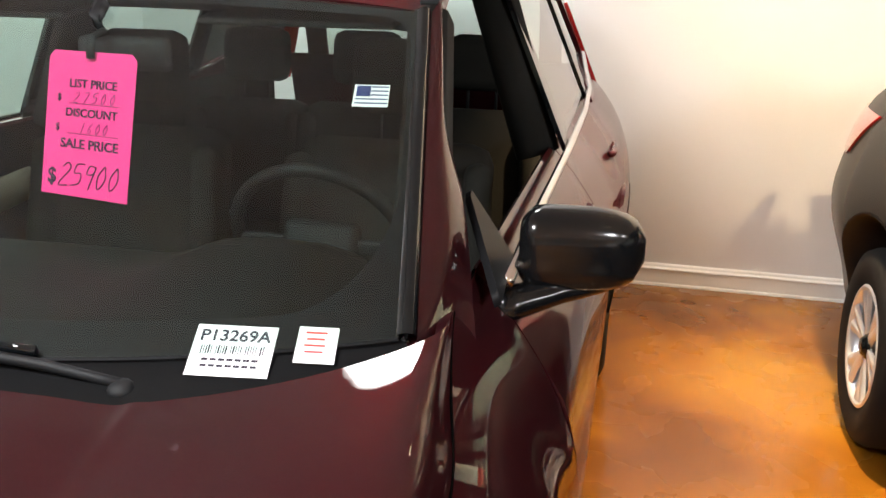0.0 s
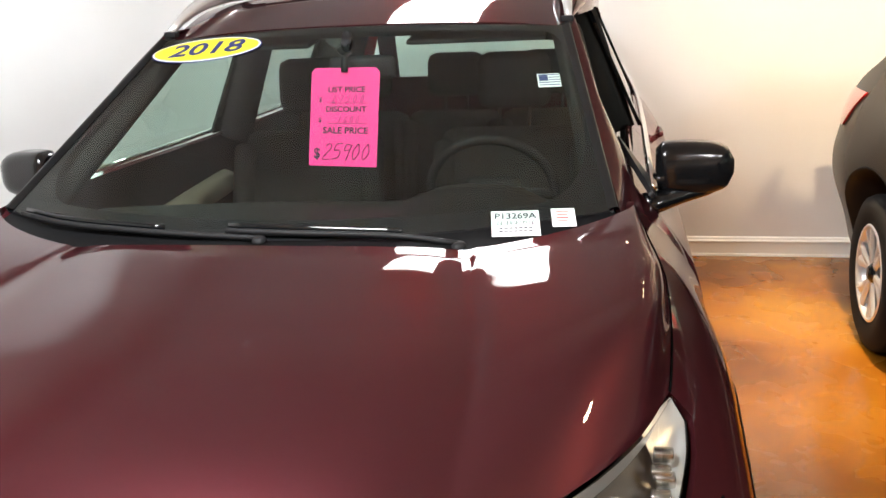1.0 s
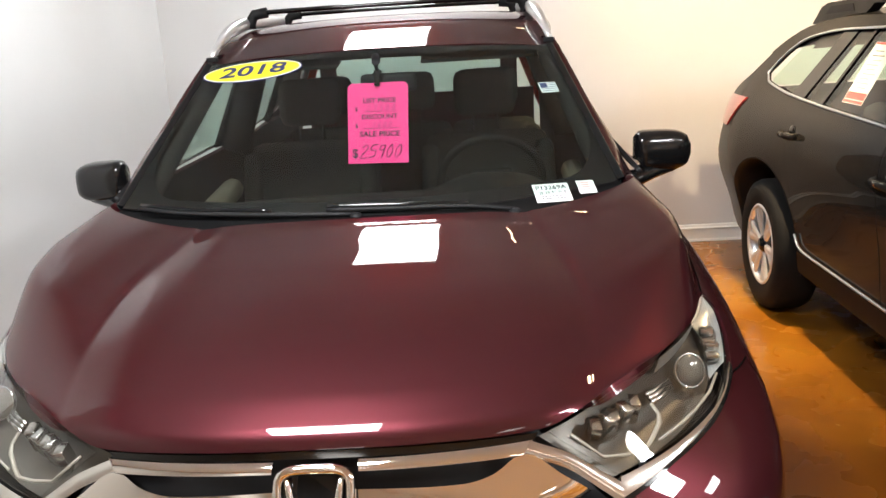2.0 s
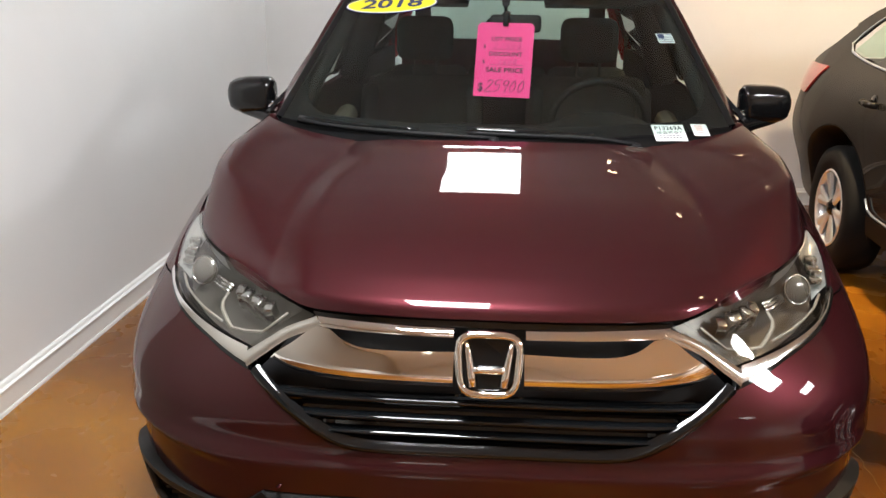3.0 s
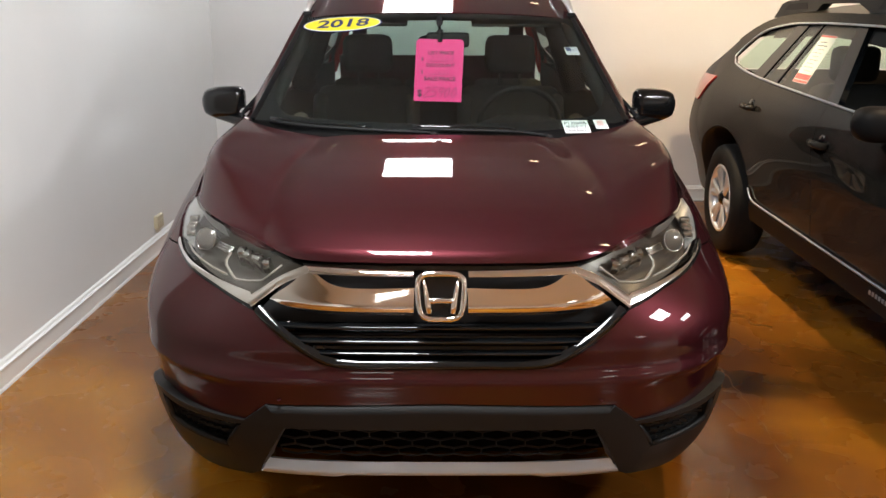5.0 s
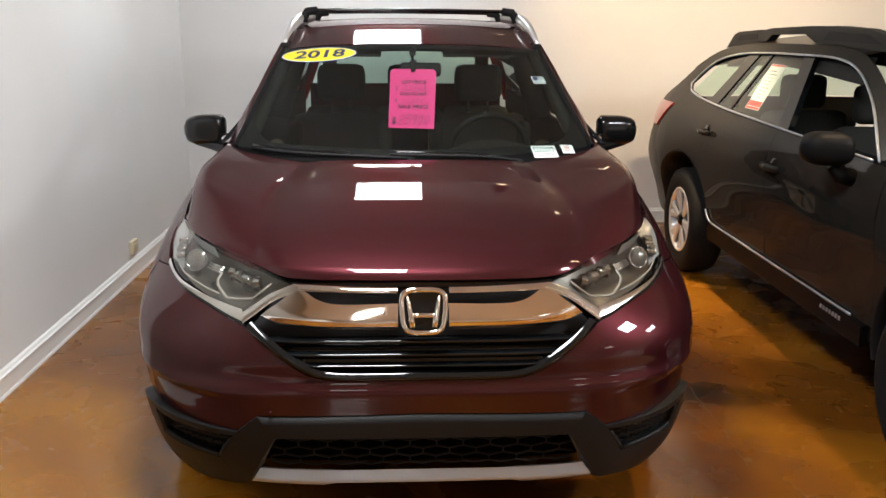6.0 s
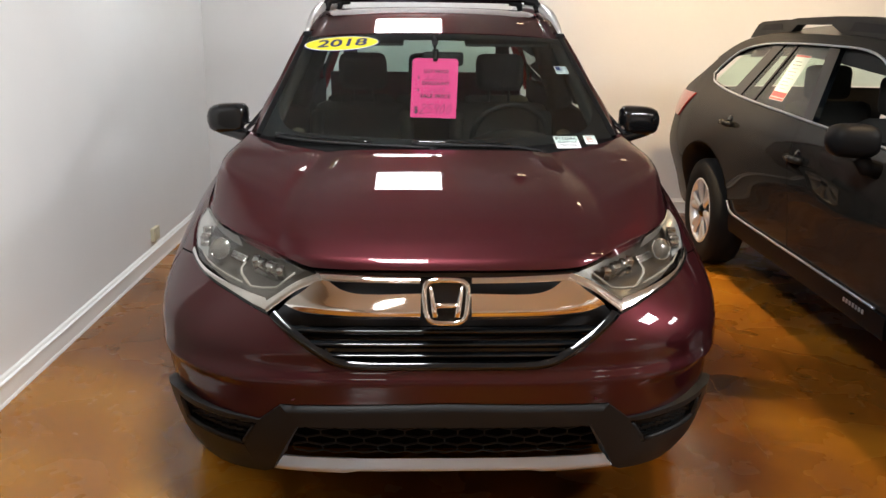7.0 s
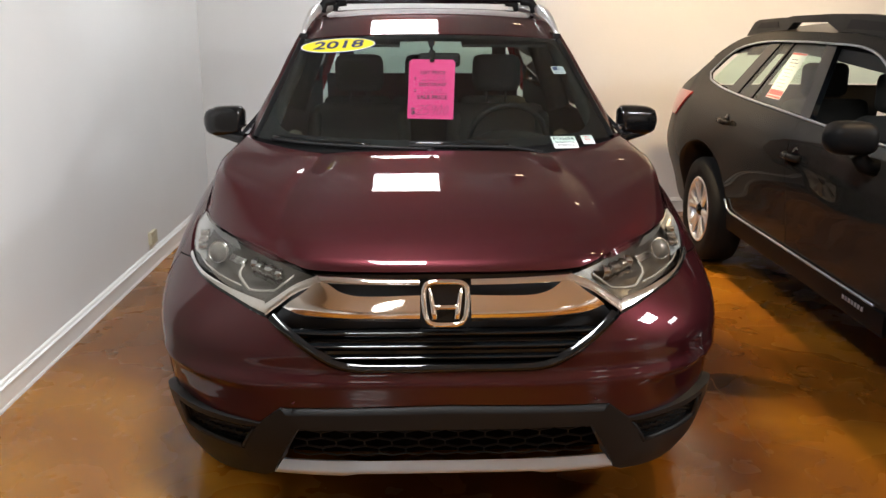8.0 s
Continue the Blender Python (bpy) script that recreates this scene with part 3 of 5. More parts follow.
def ring_on(bm, p, n, r, thick, sides=28, sub=8):
    q = Vector((0, 0, 1)).rotation_difference(n).to_matrix()
    prof = [(r + thick * math.cos(2 * math.pi * k / sub), thick * math.sin(2 * math.pi * k / sub)) for k in range(sub + 1)]
    tmp = bmesh.new()
    lathe(tmp, prof, sides, "Z")
    me = bpy.data.meshes.new("t")
    tmp.to_mesh(me)
    tmp.free()
    me.transform(Matrix.Translation(p) @ q.to_4x4())
    bm.from_mesh(me)
    bpy.data.meshes.remove(me)


def dome_on(bm, p, n, r, height, sides=28):
    q = Vector((0, 0, 1)).rotation_difference(n).to_matrix()
    prof = [(r * math.cos(radians(a)), height * math.sin(radians(a))) for a in range(0, 91, 10)]
    prof[-1] = (0.0, height)
    tmp = bmesh.new()
    lathe(tmp, prof, sides, "Z")
    me = bpy.data.meshes.new("t")
    tmp.to_mesh(me)
    tmp.free()
    me.transform(Matrix.Translation(p) @ q.to_4x4())
    bm.from_mesh(me)
    bpy.data.meshes.remove(me)


REFLECTOR = material("reflector", (0.50, 0.49, 0.46), 0.22, 1.0)
LAMP_INNER = material("lamp_housing", (0.085, 0.077, 0.064), 0.36, 0.5)
PROJECTOR = material("projector_lens", (0.13, 0.12, 0.10), 0.12, 0.4)
LAMP_TRIM = material("lamp_trim", (0.70, 0.70, 0.68), 0.16, 1.0)
SILVER_BEZEL = material("silver_bezel", (0.42, 0.42, 0.40), 0.3, 0.7)
WHITE_TUBE = material("light_guide", (0.24, 0.22, 0.18), 0.35)
for sx in (1, -1):
    bm = bmesh.new()
    sheet(bm, lens_grid(30, 12), lambda s, z: skin(sx * s, z), lambda u, v: sx * (-0.045 - 0.03 * math.sin(math.pi * u) * math.sin(math.pi * v)))
    lamp = part("headlight", finish(bm, thick=0), LAMP_INNER, CAR, "halogen headlight with clear lens and chrome trim")
    bm = bmesh.new()
    sheet(bm, lens_grid(36, 14), lambda s, z: skin(sx * s, z), lambda u, v: sx * 0.002)
    lens = part("lens", finish(bm, thick=0.006), LENS, lamp, "clear polycarbonate lens")
    lens.visible_shadow = False
    # chrome lower trim with a grey under-strip, and the elbow to the grille bar
    bm = bmesh.new()
    MID = [(0.338, 0.709), (0.426, 0.742), (0.532, 0.768), (0.6285, 0.796)]
    skin_patch(bm, sx, MID, [(q[0], q[1] - 0.004) for q in LENS_LOW], [MID[0], (0.348, 0.739)], [MID[-1], (0.632, 0.807)], 24, 6, curve_u=rounded, lift=lambda u, v: 0.006 + 0.001 * math.sin(math.pi * v))
    skin_patch(bm, sx, [(0.338, 0.704), (0.347, 0.731)], [(0.243, 0.799), (0.257, 0.817)], [(0.338, 0.704), (0.322, 0.727), (0.290, 0.768), (0.243, 0.799)], [(0.347, 0.731), (0.330, 0.752), (0.298, 0.789), (0.257, 0.817)], 6, 20, curve_v=rounded, lift=lambda u, v: 0.006 + 0.004 * math.sin(math.pi * u))
    part("chrome_trim", finish(bm, thick=0.015), LAMP_TRIM, lamp, "brushed chrome trim strip")
    bm = bmesh.new()
    skin_patch(bm, sx, HL_LOW, MID, [HL_LOW[0], MID[0]], [HL_LOW[-1], MID[-1]], 24, 3, curve_u=rounded, lift=lambda u, v: 0.003)
    part("under_trim", finish(bm, thick=0.015), BLACK_GLOSS, lamp, "black under-strip")
    # silver side bezel behind the lens
    bm = bmesh.new()
    sheet(bm, coons(polyline([(0.608, 0.803), (0.632, 0.811)], 6), polyline([(0.690, 0.893), (0.742, 0.900)], 6), polyline([(0.608, 0.803), (0.668, 0.842), (0.690, 0.893)], 16), polyline(LENS_OUT, 16)), lambda s, z: skin(sx * s, z), lambda u, v: sx * (-0.036 * (1 - u) ** 0.7 - 0.003))
    part("side_bezel", finish(bm, thick=0), SILVER_BEZEL, lamp, "silver inner bezel")
    bm = bmesh.new()
    sheet(bm, coons(polyline([(0.50, 0.862), (0.690, 0.880)], 12), polyline([(0.50, 0.874), (0.690, 0.892)], 12), polyline([(0.50, 0.862), (0.50, 0.874)], 4), polyline([(0.690, 0.880), (0.690, 0.892)], 4)), lambda s, z: skin(sx * s, z), lambda u, v: sx * (-0.034 * (1 - v) - 0.004))
    part("top_bezel", finish(bm, thick=0), SILVER_BEZEL, lamp, "silver inner bezel")
    # projector with its ring, reflectors and light guides
    p, n = in_lens(0.66, 0.62, 0.030, sx)
    n = (n + Vector((0, -1.2, 0))).normalized()
    bm = bmesh.new()
    ring_on(bm, p, n, 0.034, 0.0022)
    part("projector_ring", bm, REFLECTOR, lamp)
    bm = bmesh.new()
    dome_on(bm, p - n * 0.006, n, 0.035, 0.016)
    part("projector_lens", bm, PROJECTOR, lamp)
    bm = bmesh.new()
    for k in range(4):
        p, n = in_lens(0.88 + 0.018 * (k % 2), 0.35 + 0.14 * k, 0.022, sx)
        box(bm, *p, 0.03, 0.022, 0.018, 0.003)
    part("corner_reflector", bm, REFLECTOR, lamp)
    bm = bmesh.new()
    for k in range(5):
        p, n = in_lens(0.12 + 0.045 * k, 0.70 - 0.01 * k, 0.035, sx)
        box(bm, *p, 0.020, 0.03, 0.050, 0.0015, Euler((0.35, 0.10 * sx, sx * (0.1 + 0.45 * (k % 2)))).to_matrix())
    part("bulb_reflector", bm, REFLECTOR, lamp)
    bm = bmesh.new()
    pts = [in_lens(u, v, 0.016, sx)[0] for u, v in ((0.35, 0.62), (0.34, 0.45), (0.32, 0.30), (0.26, 0.19), (0.19, 0.13), (0.12, 0.20), (0.06, 0.32), (0.05, 0.56), (0.06, 0.82))]
    tube(bm, pts, 0.0045, 6, flat=0.6)
    part("light_guide", bm, WHITE_TUBE, lamp, "white light guide strip")
    bm = bmesh.new()
    tube(bm, [in_lens(u, 0.10, 0.014, sx)[0] for u in (0.28, 0.42, 0.56, 0.70, 0.84)], 0.003, 6)
    part("lower_guide", bm, WHITE_TUBE, lamp)
    bm = bmesh.new()
    for k in range(3):
        tube(bm, [in_lens(u, 0.74 - 0.07 * k, 0.028, sx)[0] for u in (0.38, 0.43, 0.49)], 0.005, 6)
    part("reflector_fins", bm, REFLECTOR, lamp)

# ---- grille
bm = bmesh.new()
for sx in (1, -1):
    skin_patch(bm, sx, [(0, 0.550), (0.205, 0.550)], [(0, 0.840), (0.285, 0.838)], [(0, 0.550), (0, 0.840)], [(0.205, 0.550), (0.345, 0.70), (0.285, 0.838)], 14, 16, lift=lambda u, v: -0.055)
grille = part("grille", finish(bm, thick=0), BLACK_MATT, CAR, "black grille with chrome wings and gloss slats")
for z, h in ((0.666, 0.012), (0.628, 0.012), (0.593, 0.010)):
    bm = bmesh.new()
    e = 0.205 + (z - 0.557) / 0.143 * 0.125 - 0.012
    for sx in (1, -1):
        skin_patch(bm, sx, [(0, z - h), (e, z - h)], [(0, z + h), (e + 0.006, z + h)], [(0, z - h), (0, z + h)], [(e, z - h), (e + 0.006, z + h)], 14, 6, lift=lambda u, v: -0.028 + 0.018 * math.sin(math.pi * v))
    part("slat", finish(bm, thick=0.03), BLACK_GLOSS, grille)
bm = bmesh.new()
FRAME = rounded([(0.0, 0.566), (0.08, 0.566), (0.150, 0.5665), (0.186, 0.571), (0.209, 0.584), (0.240, 0.614), (0.285, 0.661), (0.326, 0.704)], 44)
for sx in (1, -1):
    rows = []
    for i, q in enumerate(FRAME):
        d = FRAME[min(i + 1, 44)] - FRAME[max(i - 1, 0)]
        d = np.array((d[0] * 1.45, d[1]))
        d = d / np.linalg.norm(d)
        rows.append([(q[0] - d[1] * w / 1.45, q[1] + d[0] * w) for w in (-0.0115, -0.006, 0.0, 0.006, 0.0115)])
    sheet(bm, rows, lambda a, z: skin(sx * a, z), lambda u, v: -sx * (0.003 + 0.009 * math.sin(math.pi * u)))
part("grille_frame", finish(bm, thick=0.03), BLACK_GLOSS, grille)
bm = bmesh.new()
for sx in (1, -1):
    skin_patch(bm, sx, [(0, 0.819), (0.268, 0.820)], [(0, 0.832), (0.276, 0.829)], [(0, 0.819), (0, 0.832)], [(0.268, 0.820), (0.276, 0.829)], 12, 2, lift=lambda u, v: -0.022)
part("grille_header", finish(bm, thick=0.03), BLACK_GLOSS, grille)
for sx in (1, -1):
    bm = bmesh.new()
    skin_patch(bm, sx, [(0.052, 0.799), (0.243, 0.798)], [(0.052, 0.817), (0.262, 0.818)], [(0.052, 0.799), (0.052, 0.817)], [(0.243, 0.798), (0.262, 0.818)], 14, 6, lift=lambda u, v: 0.009 + 0.004 * math.sin(math.pi * v) - 0.009 * v)
    part("upper_bar", finish(bm, thick=0.015), CHROME, grille, "slim chrome bar")
    bm = bmesh.new()
    skin_patch(bm, sx, [(0.050, 0.700), (0.206, 0.703), (0.270, 0.712), (0.312, 0.730)], [(0.050, 0.772), (0.17, 0.768), (0.205, 0.777), (0.232, 0.797)], [(0.050, 0.700), (0.050, 0.772)], [(0.312, 0.730), (0.285, 0.757), (0.253, 0.797), (0.232, 0.797)], 30, 14, curve_u=rounded, curve_v=rounded, lift=lambda u, v: 0.018 * math.sin(0.5 * math.pi * min(1, v / 0.30)) - 0.004 - 0.004 * max(0, v - 0.30))
    part("chrome_wing", finish(bm, thick=0.02), CHROME, grille, "broad polished chrome grille wing")

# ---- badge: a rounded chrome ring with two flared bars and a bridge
def badge_point(x, z, out):
    return Vector((x, spline(NOSE_Z, NOSE_Y, z) - 0.012 - out, z))


bm = bmesh.new()
loop = []
for k in range(48):
    a = 2 * math.pi * k / 48
    c, s = math.cos(a), math.sin(a)
    r = (abs(c) ** 4.5 + abs(s) ** 4.5) ** (-1 / 4.5)
    z = 0.756 + 0.058 * r * s
    loop.append(badge_point((0.066 - 0.010 * (0.5 - 0.5 * r * s)) * r * c, z, 0.010))
rings = []
for k in range(48):
    d = (loop[(k + 1) % 48] - loop[k - 1]).normalized()
    a = d.cross(Vector((0, -1, 0))).normalized()
    b = a.cross(d)
    rings.append([bm.verts.new(loop[k] + a * 0.0085 * math.cos(2 * math.pi * j / 10) + b * 0.010 * math.sin(2 * math.pi * j / 10)) for j in range(10)])
for k in range(48):
    for j in range(10):
        bm.faces.new((rings[k][j], rings[k][(j + 1) % 10], rings[(k + 1) % 48][(j + 1) % 10], rings[(k + 1) % 48][j]))
bmesh.ops.recalc_face_normals(bm, faces=bm.faces)
part("badge", bm, CHROME, grille, "rounded chrome badge")
bm = bmesh.new()
flat_shape(bm, [(q.x, q.z) for q in loop], 0.004, lambda a, b, d: badge_point(a, b, 0.000 - d))
part("badge_back", bm, BLACK_GLOSS, grille, smooth=False)
bm = bmesh.new()
for sx in (1, -1):
    tube(bm, [badge_point(sx * (0.031 + 0.015 * t), 0.713 + 0.086 * t, 0.008) for t in (0, 0.25, 0.5, 0.75, 1.0)], lambda t: 0.0105 - 0.0045 * t, 10)
tube(bm, [badge_point(x, 0.745, 0.008) for x in (-0.034, -0.017, 0.0, 0.017, 0.034)], 0.008, 10)
part("badge_motif", bm, CHROME, grille)

# ---- skid plate, lower grille, corner pockets
bm = bmesh.new()
for sx in (1, -1):
    skin_patch(bm, sx, [(0, 0.226), (0.175, 0.226), (0.195, 0.217), (0.328, 0.222)], [(0, 0.266), (0.175, 0.266), (0.195, 0.266), (0.306, 0.268)], [(0, 0.226), (0, 0.266)], [(0.328, 0.222), (0.306, 0.268)], 24, 10,
               lift=lambda u, v: 0.006 + 0.012 * min(1, v / 0.3) - 0.022 * max(0, (v - 0.45) / 0.55))
    skin_patch(bm, sx, [(0.306, 0.262), (0.328, 0.222)], [(0.266, 0.383), (0.270, 0.386)], [(0.306, 0.262), (0.266, 0.383)], [(0.328, 0.222), (0.270, 0.386)], 6, 10, lift=lambda u, v: -0.034 * (1 - u) + 0.005 * u)
part("skid_plate", finish(bm, thick=0.03), SATIN, CAR, "satin silver skid plate")
bm = bmesh.new()
for sx in (1, -1):
    skin_patch(bm, sx, [(0, 0.255), (0.31, 0.255)], [(0, 0.40), (0.29, 0.40)], [(0, 0.255), (0, 0.40)], [(0.31, 0.255), (0.29, 0.40)], 12, 5, lift=lambda u, v: -0.058)
MESH_GREY = material("mesh_plastic", (0.0033, 0.0033, 0.0036), 0.55)
low = part("lower_grille", finish(bm, thick=0), VOID, CAR, "black honeycomb lower grille")
bm = bmesh.new()
HX, HZ = 0.026, 0.0275
for r in range(5):
    z0 = 0.268 + r * HZ
    for c in range(-11, 11):
        up = (c + r) % 2 == 0
        za, zb = (z0, z0 + 0.009) if up else (z0 + 0.009, z0)
        sa, sb = c * HX, (c + 1) * HX
        pa, pb = [Vector(skin(s if s != 0 else 1e-6, z)) + Vector((0, 0.040, 0)) for s, z in ((sa, za), (sb, zb))]
        tube(bm, [pa, pb], 0.0036, 4, False)
        if up is False and r < 4:
            tube(bm, [pa, Vector(skin(sa if sa else 1e-6, z0 + HZ)) + Vector((0, 0.040, 0))], 0.0026, 4, False)
part("grille_mesh", bm, MESH_GREY, low, smooth=False)
for sx in (1, -1):
    bm = bmesh.new()
    skin_patch(bm, sx, [(0.366, 0.300), (0.506, 0.326)], [(0.328, 0.392), (0.515, 0.412)], [(0.366, 0.300), (0.328, 0.392)], [(0.506, 0.326), (0.515, 0.412)], 10, 5, lift=lambda u, v: -0.035 + 0.012 * u)
    pocket = part("corner_pocket", finish(bm, thick=0), BLACK_MATT, CAR, "black recessed fog lamp blank")
    bm = bmesh.new()
    for r in range(4):
        for c in range(9):
            u = (c + 0.5 + 0.5 * (r % 2)) / 10
            v = (r + 0.5) / 4.2
            sa = (0.366 + (0.328 - 0.366) * v) * (1 - u) + (0.502 + 0.008 * v) * u
            za = (0.300 + 0.096 * v) * (1 - u) + (0.320 + 0.086 * v) * u
            p = Vector(skin(sx * sa, za)) + Vector((-0.008 * sx, 0.022, 0))
            box(bm, *p, 0.020, 0.008, 0.008, 0)
    part("pocket_mesh", bm, CLADDING, pocket, smooth=False)
    bm = bmesh.new()
    ring = [(0.372, 0.306), (0.500, 0.332), (0.508, 0.406), (0.338, 0.386)]
    tube(bm, [Vector(skin(sx * s, z)) for s, z in polyline(ring + ring[:1], 24)], 0.009, 6)
    part("pocket_rim", bm, CLADDING, pocket)

# ---- pillars, side glass, doors
def green(y, z):
    """Greenhouse side."""
    k = min(max((2.2 - y) / 0.65, 0), 1)
    taper = 0.06 * k * k * (3 - 2 * k) * min(max((z - 1.062) / 0.18, 0), 1)
    return (0.802 - (z - 1.062) * 0.44 - 0.05 * max(0, (y - 3.0) / 1.2) ** 2 - taper, y, z)


def edge_at(z, out):
    x = screen_half(z) + out
    p = screen(screen_half(z), z)
    return (x, p[1] + out * 0.35, z - out * 0.12)


def green_patch(bm, sx, b, t, l, r, nu, nv, inset=0.0):
    grid = coons(polyline(b, nu), polyline(t, nu), polyline(l, nv), polyline(r, nv))
    sheet(bm, grid, lambda y, z: (sx * (green(y, z)[0] - inset), y, z))


PZ = (1.082, 1.16, 1.25, 1.34, 1.440)
for sx in (1, -1):
    bm = bmesh.new()
    space_patch(bm, sx, [edge_at(1.082, -0.003), edge_at(1.082, 0.020)], [edge_at(1.440, -0.003), edge_at(1.440, 0.020)], [edge_at(z, -0.003) for z in PZ], [edge_at(z, 0.020) for z in PZ], 4, 20, bulge=lambda u, v: (0.006 * math.sin(math.pi * u), -0.010 * math.sin(math.pi * u), 0.008 * math.sin(math.pi * u)))
    part("pillar_trim", finish(bm, thick=0.02), BLACK_GLOSS, CAR, "gloss black windscreen pillar trim")
    bm = bmesh.new()
    PW = [(1.22, 1.045), (1.43, 1.18), (1.57, 1.28), (1.70, 1.365), (1.86, 1.450)]
    outer = [green(*q) for q in PW]
    outer[3] = (outer[3][0] - 0.012, *outer[3][1:])
    outer[4] = (outer[4][0] - 0.045, *outer[4][1:])
    inner = [edge_at(1.045, 0.021)] + [edge_at(z, 0.021) for z in PZ[1:]]
    space_patch(bm, sx, [inner[0], (0.745, 1.15, 1.030), (outer[0][0] - 0.035, 1.22, 1.035)], [inner[-1], (0.578, 1.79, 1.452), outer[-1]], inner, [(outer[0][0] - 0.035, 1.22, 1.035)] + outer[1:], 8, 22, bulge=lambda u, v: tuple(k * min(1, 4 * v) * math.sin(math.pi * u) for k in (0.016, -0.006, 0.010)))
    # cant rail from the pillar's head to the tail
    roof_edge = []
    for y in (1.76, 2.2, 2.8, 3.4, 4.2):
        w = spline([1.70, 2.2, 3.0, 4.2], [0.572, 0.598, 0.61, 0.56], y)
        roof_edge.append((w, y, roof_z(y - 0.055) - 0.030))
    rail_low = [outer[4], green(2.2, 1.470), green(2.8, 1.476), green(3.4, 1.462), green(4.15, 1.40)]
    space_patch(bm, sx, rail_low, roof_edge, [rail_low[0], roof_edge[0]], [rail_low[-1], roof_edge[-1]], 26, 5, bulge=lambda u, v: (0.010 * math.sin(math.pi * v), 0, 0.006 * math.sin(math.pi * v)))
    part("pillar", finish(bm, core=(0, 2.5, 1.2), thick=0.02), MAROON, CAR)
    for nm, b, t in (("side_window", [(1.40, 1.088), (2.40, 1.096)], [(1.875, 1.444), (2.40, 1.466)]),
                     ("side_window", [(2.48, 1.097), (3.32, 1.112)], [(2.48, 1.468), (3.30, 1.456)]),
                     ("side_window", [(3.44, 1.135), (3.90, 1.22)], [(3.40, 1.440), (3.80, 1.415)])):
        if sx == 1 and b[0][0] < 2:
            continue  # the driver's window is wound down
        bm = bmesh.new()
        green_patch(bm, sx, b, t, [b[0], t[0]], [b[1], t[1]], 10, 8, 0.012)
        w = part(nm, finish(bm, core=(0, 2.5, 1.2), thick=0), TINTED if b[0][0] < 2 else PRIVACY if b[0][0] < 3 else DARK_GLASS, CAR)
        w.visible_shadow = False
    bm = bmesh.new()
    green_patch(bm, sx, [(2.395, 1.085), (2.485, 1.085)], [(2.395, 1.470), (2.485, 1.470)], [(2.395, 1.085), (2.395, 1.470)], [(2.485, 1.085), (2.485, 1.470)], 3, 8, 0.004)
    part("door_pillar", finish(bm, core=(0, 2.5, 1.2)), BLACK_GLOSS, CAR)
    bm = bmesh.new()
    green_patch(bm, sx, [(3.315, 1.10), (3.44, 1.10)], [(3.295, 1.462), (3.40, 1.462)], [(3.315, 1.10), (3.295, 1.462)], [(3.44, 1.10), (3.40, 1.462)], 3, 8, 0.004)
    part("door_pillar", finish(bm, core=(0, 2.5, 1.2)), BLACK_GLOSS, CAR)
    bm = bmesh.new()
    green_patch(bm, sx, [(3.44, 1.07), (4.20, 1.08)], [(3.90, 1.22), (3.905, 1.225)], [(3.44, 1.07), (3.44, 1.135), (3.90, 1.22)], [(4.20, 1.08), (3.905, 1.225)], 8, 8)
    green_patch(bm, sx, [(4.20, 1.08), (3.90, 1.22)], [(4.15, 1.42), (3.80, 1.415)], [(4.20, 1.08), (4.15, 1.42)], [(3.90, 1.22), (3.80, 1.415)], 5, 8)
    green_patch(bm, sx, [(3.39, 1.440), (3.80, 1.415)], [(3.39, 1.465), (4.15, 1.42)], [(3.39, 1.440), (3.39, 1.465)], [(3.80, 1.415), (4.15, 1.42)], 6, 3)
    part("quarter_panel", finish(bm, core=(0, 2.5, 1.2)), MAROON, CAR)
    bm = bmesh.new()
    tube(bm, [Vector((sx * (green(y, z)[0] + 0.004), y, z)) for y, z in ((1.36, 1.079), (1.8, 1.086), (2.4, 1.090), (3.0, 1.098), (3.45, 1.115), (3.92, 1.205))], 0.010, 6)
    part("belt_moulding", bm, CHROME, CAR, "chrome belt moulding")
    bm = bmesh.new()
    green_patch(bm, sx, [(1.285, 1.072), (1.47, 1.086)], [(1.465, 1.176), (1.49, 1.180)], [(1.285, 1.072), (1.465, 1.176)], [(1.47, 1.086), (1.49, 1.180)], 5, 8, -0.002)
    part("mirror_sail", finish(bm, core=(0, 2.5, 1.2)), FRIT, CAR)
    # doors
    for nm, y0, y1 in (("front_door", 1.42, 2.435), ("rear_door", 2.443, 3.30)):
        bm = bmesh.new()
        s0, s1 = 1 + y0 - YC, 1 + y1 - YC
        if nm == "front_door":
            b, l = [(1.37, 0.40), (s1, 0.40)], [(1.37, 0.40), (1.385, 0.70), (1.405, 0.90), (1.424, 1.088)]
            t = [(1.424, 1.088), (s1, 1.090)]
            r = [(s1, 0.40), (s1, 1.088)]
        else:
            b, t, l = [(s0, 0.40), (2.72, 0.40)], [(s0, 1.088), (s1 + 0.06, 1.10)], [(s0, 0.40), (s0, 1.088)]
            r = [(2.72, 0.40), (2.80, 0.62), (3.02, 0.78), (3.30, 0.86), (s1 + 0.06, 1.10)]
        skin_patch(bm, sx, b, t, l, r, 14, 18, lift=lambda u, v: -0.012 * math.exp(-((v - 0.25) / 0.12) ** 2) + 0.006 * math.exp(-((v - 0.72) / 0.05) ** 2))
        door = part(nm, finish(bm), MAROON, CAR)
        hy = y1 - 0.16 if nm == "front_door" else y1 - 0.10
        bm = bmesh.new()
        hx = skin(1 + hy - YC, 0.945)[0]
        tube(bm, [Vector((sx * (hx + dx), hy + dy, 0.945)) for dx, dy in ((-0.004, -0.10), (0.008, -0.085), (0.010, 0.0), (0.008, 0.085), (-0.004, 0.10))], 0.011, 8)
        part("door_handle", bm, MAROON, door)
